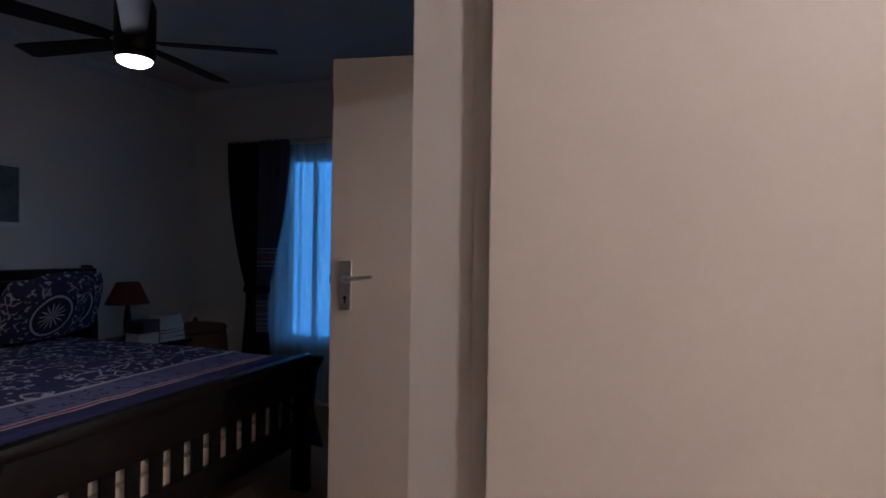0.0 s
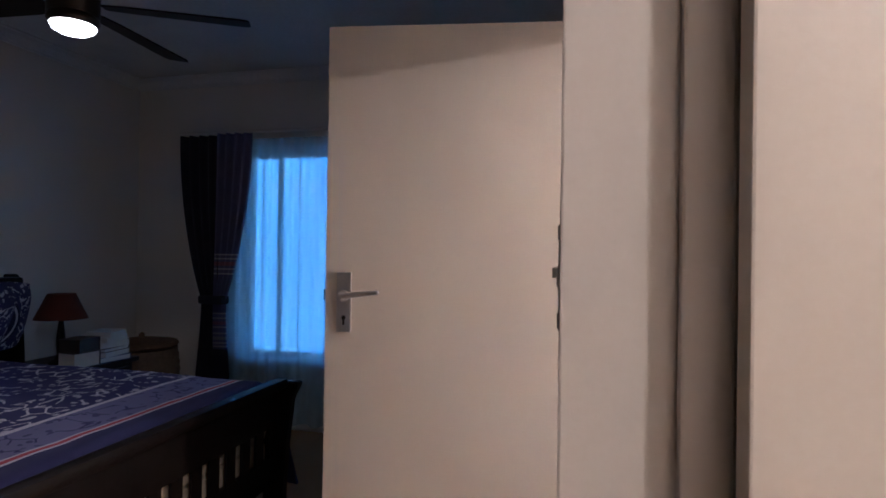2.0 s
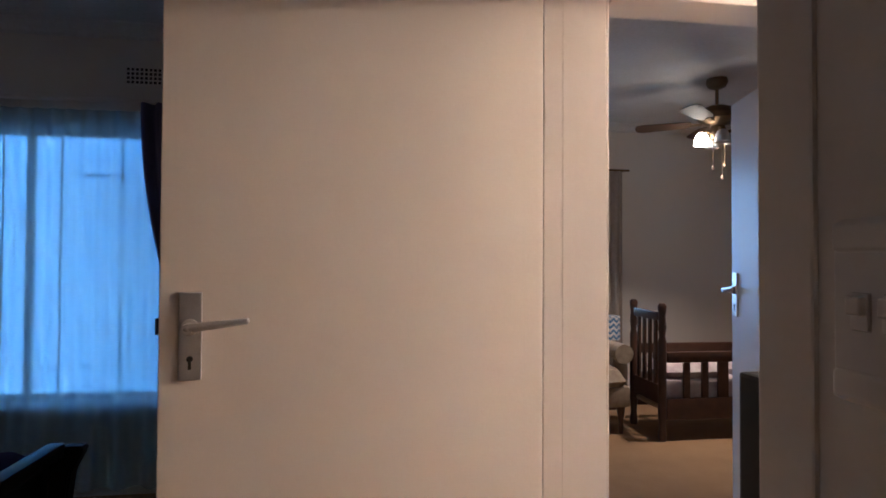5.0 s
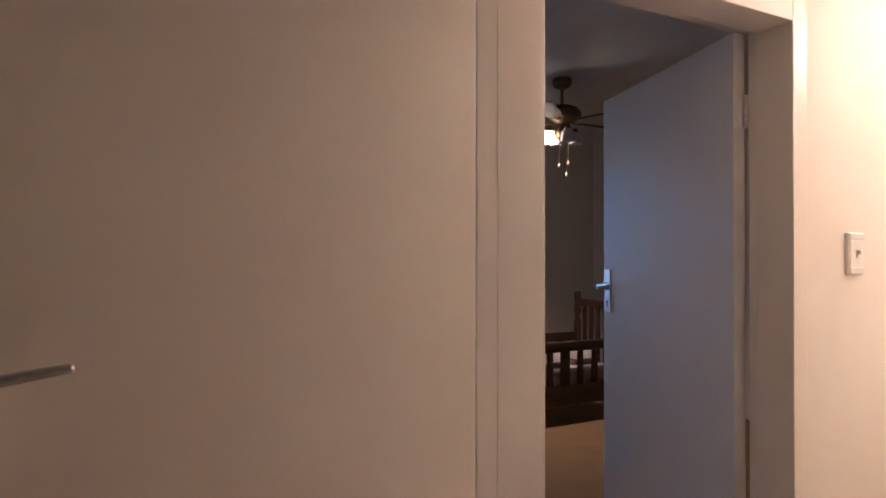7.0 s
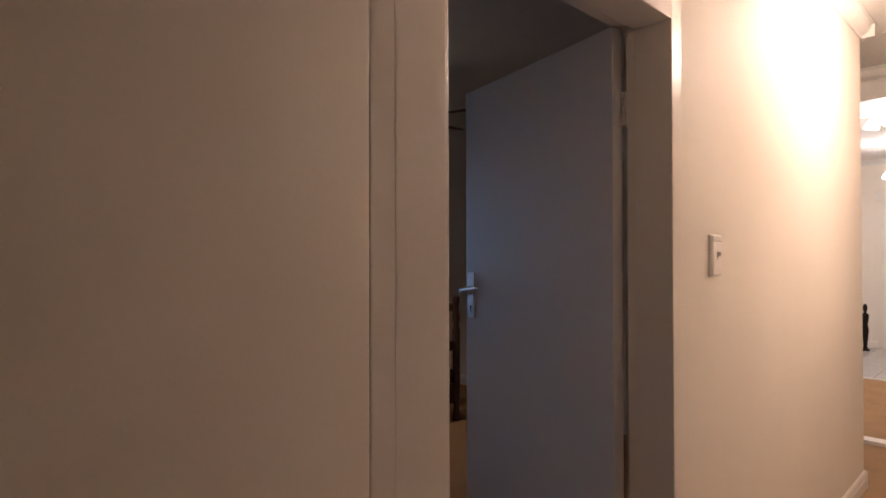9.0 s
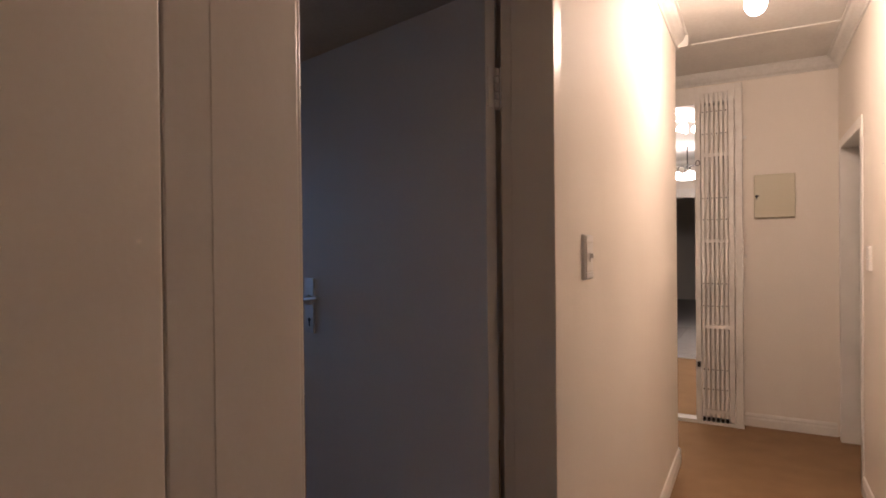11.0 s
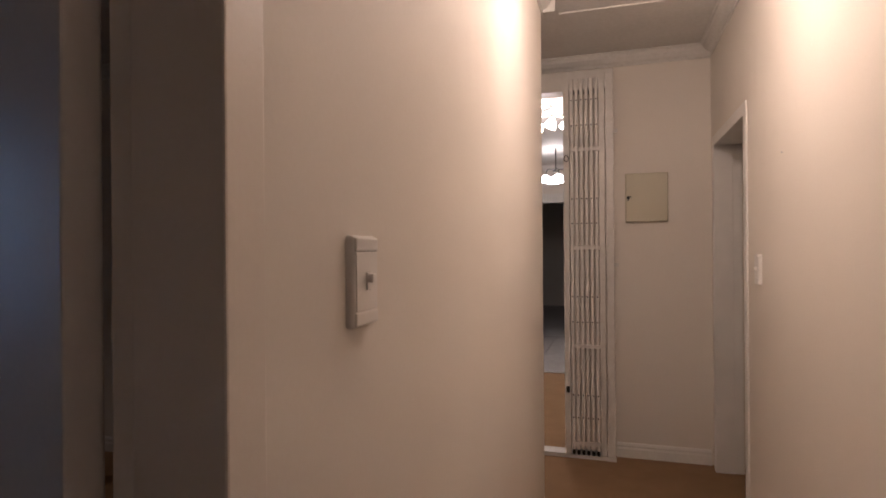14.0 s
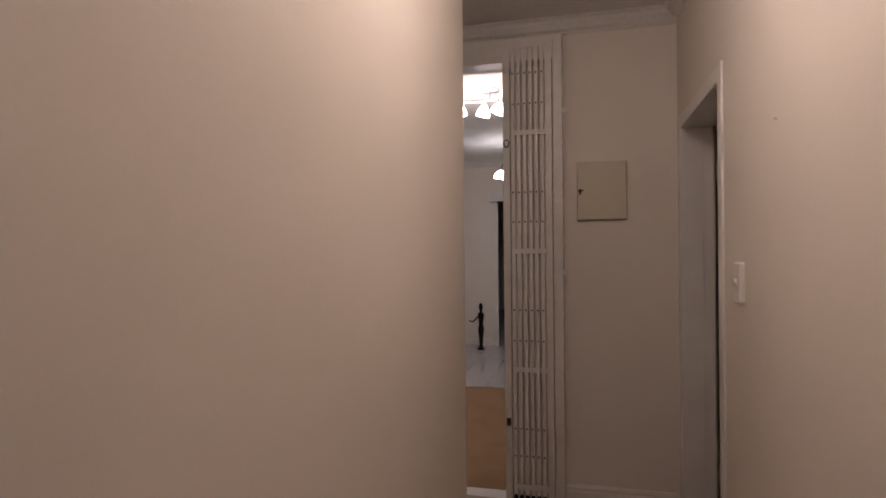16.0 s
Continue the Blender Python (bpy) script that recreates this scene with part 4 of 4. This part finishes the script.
for k, (x, y, n, mats) in enumerate(((-1.07, -2.90, 2, (BOOK_DARK, BOOK_DARK)), (-1.27, -2.90, 6, (BOOK_BLUE, PAPER, BOOK_DARK, PAPER, PAPER, PAPER)))):
    z = 0.585
    for i in range(n):
        h = (0.09, 0.08)[i] if k == 0 else (0.035, 0.03, 0.025, 0.035, 0.03, 0.035)[i]
        b = thing("book", "dark boxed book lying on the nightstand" if k == 0 else "pale closed book in a stack on the nightstand", "book", x, y, z, (-6, 8, 3, -10, 5, 12)[i], group="books on the nightstand")
        w, d = (0.085, 0.07) if k == 0 else (0.115 - 0.006 * i, 0.08)
        pages = (BOOK_DARK, "dark page edges") if k == 0 and i == 1 else (PAPER, "pale page block")
        part("page_block", boxes((-w + 0.006, -d + 0.005, 0.004, w - 0.004, d - 0.005, h - 0.004)), pages[0], b, pages[1], False)
        part("cover", boxes((-w, -d, 0.0, w, d, 0.004), (-w, -d, h - 0.004, w, d, h), (-w, -d, 0.003, -w + 0.005, d, h - 0.003)), mats[i], b, smooth=False)
        z += h
bk = thing("basket", "round brown woven laundry basket with a lid", "basket", -1.70, -3.02, 0)
prof = [(0.20, 0.0)]
for i in range(22):
    prof += [(0.205 + 0.045 * math.sin(i / 22 * 2.6) + (0.006 if i % 2 else 0.0), 0.02 + 0.027 * i)]
part("body", lathe(prof, 36), BASKET, bk)
part("lid", lathe([(0.235, 0.602), (0.245, 0.615), (0.235, 0.635), (0.12, 0.655), (0.02, 0.665), (0.02, 0.69), (0.008, 0.70)], 36), BASKET, bk, "woven lid with a knob")
pic = thing("picture", "faded landscape print in a pale frame", "picture", -0.36, -3.37, 1.59)
part("frame", boxes((-0.20, 0.0, 0.175, 0.20, 0.022, 0.205), (-0.20, 0.0, -0.205, 0.20, 0.022, -0.175), (-0.20, 0.0, -0.175, -0.17, 0.022, 0.175), (0.17, 0.0, -0.175, 0.20, 0.022, 0.175), bevel=0.003), SKIRT, pic, smooth=False)
PRINT = material("faded_print", (0.20, 0.22, 0.20), 0.6, second=(0.10, 0.12, 0.11), scale=9, amount=0.3)
part("print", boxes((-0.17, 0.002, -0.175, 0.17, 0.010, 0.175)), PRINT, pic, smooth=False)

fan = thing("ceiling_fan", "black five blade ceiling fan with a lit round lamp", "ceiling fan", 0.0, -1.83, H)
part("canopy", lathe([(0.05, -0.05), (0.075, -0.03), (0.08, 0.0)], 28), DARKMETAL, fan)
bm = bmesh.new()
rod(bm, (0, 0, -0.04), (0, 0, -0.20), 0.014)
part("downrod", bm, DARKMETAL, fan)
part("motor", lathe([(0.080, -0.485), (0.088, -0.470), (0.088, -0.455), (0.084, -0.450), (0.088, -0.445), (0.088, -0.24), (0.075, -0.205), (0.03, -0.19)], 32), DARKMETAL, fan)
part("lamp_glass", lathe([(0.025, -0.516), (0.05, -0.511), (0.070, -0.499), (0.077, -0.485)], 32), LIT_DISC, fan, "glowing white lamp glass")
for k in range(5):
    bm = bmesh.new()
    pts = [(0.10, 0.035), (0.18, 0.05), (0.60, 0.062), (0.63, 0.05), (0.63, -0.05), (0.60, -0.062), (0.18, -0.05), (0.10, -0.035)]
    lo = [bm.verts.new((x, y, -0.006)) for x, y in pts]
    hi = [bm.verts.new((x, y, 0.0)) for x, y in pts]
    bm.faces.new(list(reversed(lo)))
    bm.faces.new(hi)
    for i in range(8):
        bm.faces.new((lo[i], lo[(i + 1) % 8], hi[(i + 1) % 8], hi[i]))
    part("blade", bm, DARKWOOD, fan, "black wooden blade", False, at=pose(0, 0, -0.40, 0, 0, (47, 119, 184, 276, 340)[k]) @ pose(0, 0, 0, 10, 0, 0))

# ---- second bedroom ----
fan2 = thing("ceiling_fan", "antique brass ceiling fan with four bell lamps", "ceiling fan", -2.44, 2.23, H + 0.02)
part("canopy", lathe([(0.03, -0.075), (0.06, -0.06), (0.075, -0.03), (0.07, 0.0)], 28), BRASS, fan2)
bm = bmesh.new()
rod(bm, (0, 0, -0.07), (0, 0, -0.20), 0.012)
part("downrod", bm, BRASS, fan2)
part("motor", lathe([(0.05, -0.345), (0.09, -0.33), (0.135, -0.30), (0.145, -0.265), (0.12, -0.225), (0.06, -0.20), (0.03, -0.195)], 32), BRASS, fan2)
part("light_hub", lathe([(0.02, -0.46), (0.045, -0.44), (0.05, -0.38), (0.04, -0.345)], 24), BRASS, fan2)
for k in range(5):
    ang = 20 + 72 * k
    bm = bmesh.new()
    pts = [(0.17, 0.035), (0.24, 0.055), (0.52, 0.068), (0.56, 0.05), (0.57, 0.0), (0.56, -0.05), (0.52, -0.068), (0.24, -0.055), (0.17, -0.035)]
    lo = [bm.verts.new((x, y, -0.006)) for x, y in pts]
    hi = [bm.verts.new((x, y, 0.0)) for x, y in pts]
    bm.faces.new(list(reversed(lo)))
    bm.faces.new(hi)
    for i in range(9):
        bm.faces.new((lo[i], lo[(i + 1) % 9], hi[(i + 1) % 9], hi[i]))
    bl = part("blade", bm, FANWOOD, fan2, "dark wooden blade", False, at=pose(0, 0, -0.315, 0, 0, ang) @ pose(0, 0, 0, 11, 0, 0))
    part("blade_iron", boxes((0.09, -0.018, -0.012, 0.20, 0.018, -0.0065), bevel=0.003), BRASS, bl, smooth=False)
for k in range(4):
    ang = radians(-105 + 90 * k)
    c, s = math.cos(ang), math.sin(ang)
    bm = bmesh.new()
    rod(bm, (0.03 * c, 0.03 * s, -0.40), (0.095 * c, 0.095 * s, -0.375), 0.008)
    rod(bm, (0.095 * c, 0.095 * s, -0.372), (0.105 * c, 0.105 * s, -0.405), 0.022, 0.03)
    arm = part("lamp_arm", bm, BRASS, fan2)
    bm = lathe([(0.052, -0.095), (0.050, -0.06), (0.040, -0.025), (0.022, 0.0)], 20)
    part("bell_shade", bm, LIT_BELL if k == 0 else FROST, arm, "glowing bell glass" if k == 0 else "unlit frosted bell glass", at=pose(0.107 * c, 0.107 * s, -0.39))
for (cx, cy, l) in ((0.03, -0.05, 0.20), (0.045, 0.01, 0.27), (0.0, 0.06, 0.17)):
    bm = bmesh.new()
    rod(bm, (cx, cy, -0.44), (cx, cy, -0.44 - l), 0.0025, n=6)
    ch = part("pull_chain", bm, BRASS, fan2)
    part("knob", lathe([(0.004, -0.03), (0.009, -0.02), (0.008, -0.005), (0.003, 0.0)], 10), PALEWOOD, ch, "small wooden knob", at=pose(cx, cy, -0.44 - l))

cot = thing("cot", "brown wooden cot with turned posts and slatted sides", "cot", -2.75, 2.33, 0, 0)
CX, CY = 0.22, 0.48
TURN = [(0.026, 0.0), (0.03, 0.04), (0.022, 0.10), (0.03, 0.20), (0.03, 0.72), (0.022, 0.76), (0.03, 0.82), (0.024, 0.90), (0.03, 0.955), (0.032, 0.98), (0.02, 1.0)]
for sx in (-1, 1):
    for sy in (-1, 1):
        part("post", lathe(TURN, 16), COTWOOD, cot, at=pose(sx * CX, sy * CY, 0))
for sx in (-1, 1):
    part("side_top_rail", boxes((sx * CX - 0.02, -CY + 0.03, 0.565, sx * CX + 0.02, CY - 0.03, 0.645), bevel=0.014), COTWOOD, cot)
    part("side_bottom_rail", boxes((sx * CX - 0.015, -CY + 0.03, 0.15, sx * CX + 0.015, CY - 0.03, 0.305), bevel=0.006), COTWOOD, cot)
    for i in range(5):
        y, hw = -0.29 + 0.145 * i, 0.042 if i == 2 else 0.026
        part("slat", boxes((sx * CX - 0.009, y - hw, 0.295, sx * CX + 0.009, y + hw, 0.58), bevel=0.004), COTWOOD, cot)
for sy in (-1, 1):
    part("end_top_rail", boxes((-CX + 0.03, sy * CY - 0.018, 0.87, CX - 0.03, sy * CY + 0.018, 0.935), bevel=0.012), COTWOOD, cot)
    part("end_bottom_rail", boxes((-CX + 0.03, sy * CY - 0.015, 0.26, CX - 0.03, sy * CY + 0.015, 0.40), bevel=0.006), COTWOOD, cot)
    for i in range(4):
        part("end_slat", boxes((-0.126 + 0.084 * i - 0.018, sy * CY - 0.009, 0.39, -0.126 + 0.084 * i + 0.018, sy * CY + 0.009, 0.88), bevel=0.003), COTWOOD, cot)
part("mattress_board", boxes((-CX + 0.01, -CY + 0.01, 0.21, CX - 0.01, CY - 0.01, 0.235)), PALEWOOD, cot, smooth=False)
cb = thing("cot_bedding", "pale crumpled bedding in the cot", "bedding", -2.75, 2.33, 0.235)
part("mattress", boxes((-CX + 0.03, -CY + 0.03, 0.0, CX - 0.03, CY - 0.03, 0.20), bevel=0.03), BEDDING, cb)
part("blanket", soft_box(-CX + 0.04, -CY + 0.04, 0.18, CX - 0.03, 0.1, 0.32), BEDDING, cb, "rumpled pink and white blanket")
part("pillow", soft_box(-0.17, 0.14, 0.19, 0.17, 0.40, 0.31), BEDDING, cb, "small pale pillow")

chair = thing("armchair", "small upholstered armchair with turned dark legs", "armchair", -3.02, 1.33, 0, 0)
part("seat", soft_box(-0.34, -0.36, 0.30, 0.36, 0.36, 0.50, puff=0.25), UPHOLSTERY, chair, "plump seat cushion")
part("seat_frame", boxes((-0.33, -0.36, 0.20, 0.33, 0.36, 0.36), bevel=0.03), UPHOLSTERY, chair)
part("back", soft_box(-0.48, -0.36, 0.36, -0.26, 0.36, 0.98, puff=0.2), UPHOLSTERY, chair)
for sy in (-1, 1):
    bm = boxes((-0.34, sy * 0.35 - 0.06, 0.30, 0.18, sy * 0.35 + 0.06, 0.58), bevel=0.02)
    rod(bm, (-0.34, sy * 0.36, 0.58), (0.22, sy * 0.36, 0.585), 0.075, n=20)
    part("arm", bm, UPHOLSTERY, chair, "rolled arm")
    for sx in (-0.28, 0.28):
        part("leg", lathe([(0.016, 0.0), (0.022, 0.03), (0.016, 0.08), (0.03, 0.17), (0.032, 0.21)], 14), COTWOOD, chair, "turned dark leg", at=pose(sx, sy * 0.30, 0))


def chevron():
    m = material("chevron_cloth", (0.62, 0.62, 0.62), 0.9)
    nt = m.node_tree
    b = nt.nodes["Principled BSDF"]
    co = nt.nodes.new("ShaderNodeTexCoord")
    sep = nt.nodes.new("ShaderNodeSeparateXYZ")
    nt.links.new(co.outputs["Object"], sep.inputs[0])
    pp = nt.nodes.new("ShaderNodeMath")
    pp.operation = "PINGPONG"
    pp.inputs[1].default_value = 0.03
    nt.links.new(sep.outputs["Y"], pp.inputs[0])
    sm = nt.nodes.new("ShaderNodeMath")
    nt.links.new(pp.outputs[0], sm.inputs[0])
    nt.links.new(sep.outputs["Z"], sm.inputs[1])
    md = nt.nodes.new("ShaderNodeMath")
    md.operation = "PINGPONG"
    md.inputs[1].default_value = 0.025
    nt.links.new(sm.outputs[0], md.inputs[0])
    gt = nt.nodes.new("ShaderNodeMath")
    gt.operation = "GREATER_THAN"
    gt.inputs[1].default_value = 0.0125
    nt.links.new(md.outputs[0], gt.inputs[0])
    mx = nt.nodes.new("ShaderNodeMix")
    mx.data_type = "RGBA"
    mx.inputs["A"].default_value, mx.inputs["B"].default_value = (0.12, 0.25, 0.45, 1), (0.7, 0.7, 0.7, 1)
    nt.links.new(gt.outputs[0], mx.inputs["Factor"])
    nt.links.new(mx.outputs["Result"], b.inputs["Base Color"])
    return m


CHEVRON = chevron()
sidetab = thing("side_table", "small dark side table beside the armchair", "side table", -3.50, 1.88, 0)
part("top", lathe([(0.15, 0.52), (0.155, 0.53), (0.15, 0.545)], 28), COTWOOD, sidetab)
part("column", lathe([(0.12, 0.0), (0.12, 0.02), (0.03, 0.05), (0.025, 0.30), (0.03, 0.52)], 20), COTWOOD, sidetab)
tl2 = thing("table_lamp", "table lamp with a blue and white chevron drum shade", "table lamp", -3.50, 1.88, 0.545)
part("base", lathe([(0.05, 0.0), (0.05, 0.015), (0.015, 0.03), (0.012, 0.10)], 20), STEEL, tl2)
part("shade", lathe([(0.095, 0.06), (0.095, 0.27)], 28), CHEVRON, tl2, "blue and white zigzag drum shade")
drape = thing("curtain", "beige full length curtain drawn back", "curtain", -3.74, 0, 0)
part("cloth", hanging(lambda v: (1.62, 2.12), 0.03, 2.16, 6, 0.03), DRAPE, drape)
drape2 = thing("curtain", "beige full length curtain beside the window", "curtain", -3.74, 0, 0)
part("cloth", hanging(lambda v: (0.33, 0.62), 0.03, 2.16, 4, 0.03), DRAPE, drape2)
rail2 = thing("curtain_rail", "slim curtain rail in the second bedroom", "curtain rail", -3.76, 0, 0)
bm = bmesh.new()
rod(bm, (0.0, 0.32, 2.175), (0.0, 2.2, 2.175), 0.01)
part("rod", bm, BRASS, rail2)
for y in (0.36, 2.16):
    bm = bmesh.new()
    rod(bm, (0, y, 2.175), (-0.09, y, 2.175), 0.008)
    part("bracket", bm, BRASS, rail2)
win2 = thing("window_2", "steel framed window of the second bedroom", "window", -3.93, 0, 0, kind="structure")
part("window_frame", boxes((-0.02, 0.55, 0.80, 0.02, 0.59, 2.1), (-0.02, 1.71, 0.80, 0.02, 1.75, 2.1), (-0.02, 0.59, 0.80, 0.02, 1.71, 0.84), (-0.02, 0.59, 2.06, 0.02, 1.71, 2.1), (-0.02, 1.13, 0.84, 0.02, 1.17, 2.06), bevel=0.003), SKIRT, win2, smooth=False)
for ya, yb in ((0.59, 1.13), (1.17, 1.71)):
    pane = part("pane", boxes((-0.004, ya, 0.84, 0.0, yb, 2.06)), GLASS, win2, "clear glass pane", False)
    pane.visible_shadow = False

# ---- outside: a face brick boundary wall across the yard, blue daylight in its colours ----
yard = structure("boundary_wall", boxes((-5.4, -8.0, -0.21, -5.22, 0.2, 3.1)), MORTAR, "brown face brick boundary wall across the yard, coloured blue as if in dusk light")
bm = bmesh.new()
for r in range(38):
    for c in range(36):
        y = -8.0 + 0.23 * c + (0.115 if r % 2 else 0)
        z = -0.2 + 0.086 * r
        box(bm, -5.225, y, z, -5.21, y + 0.22, z + 0.075)
br = part("brick_courses", bm, BRICK, yard, "weathered brown bricks with blue dusk light in their colour", False)
tagged(br, kind="stuff")
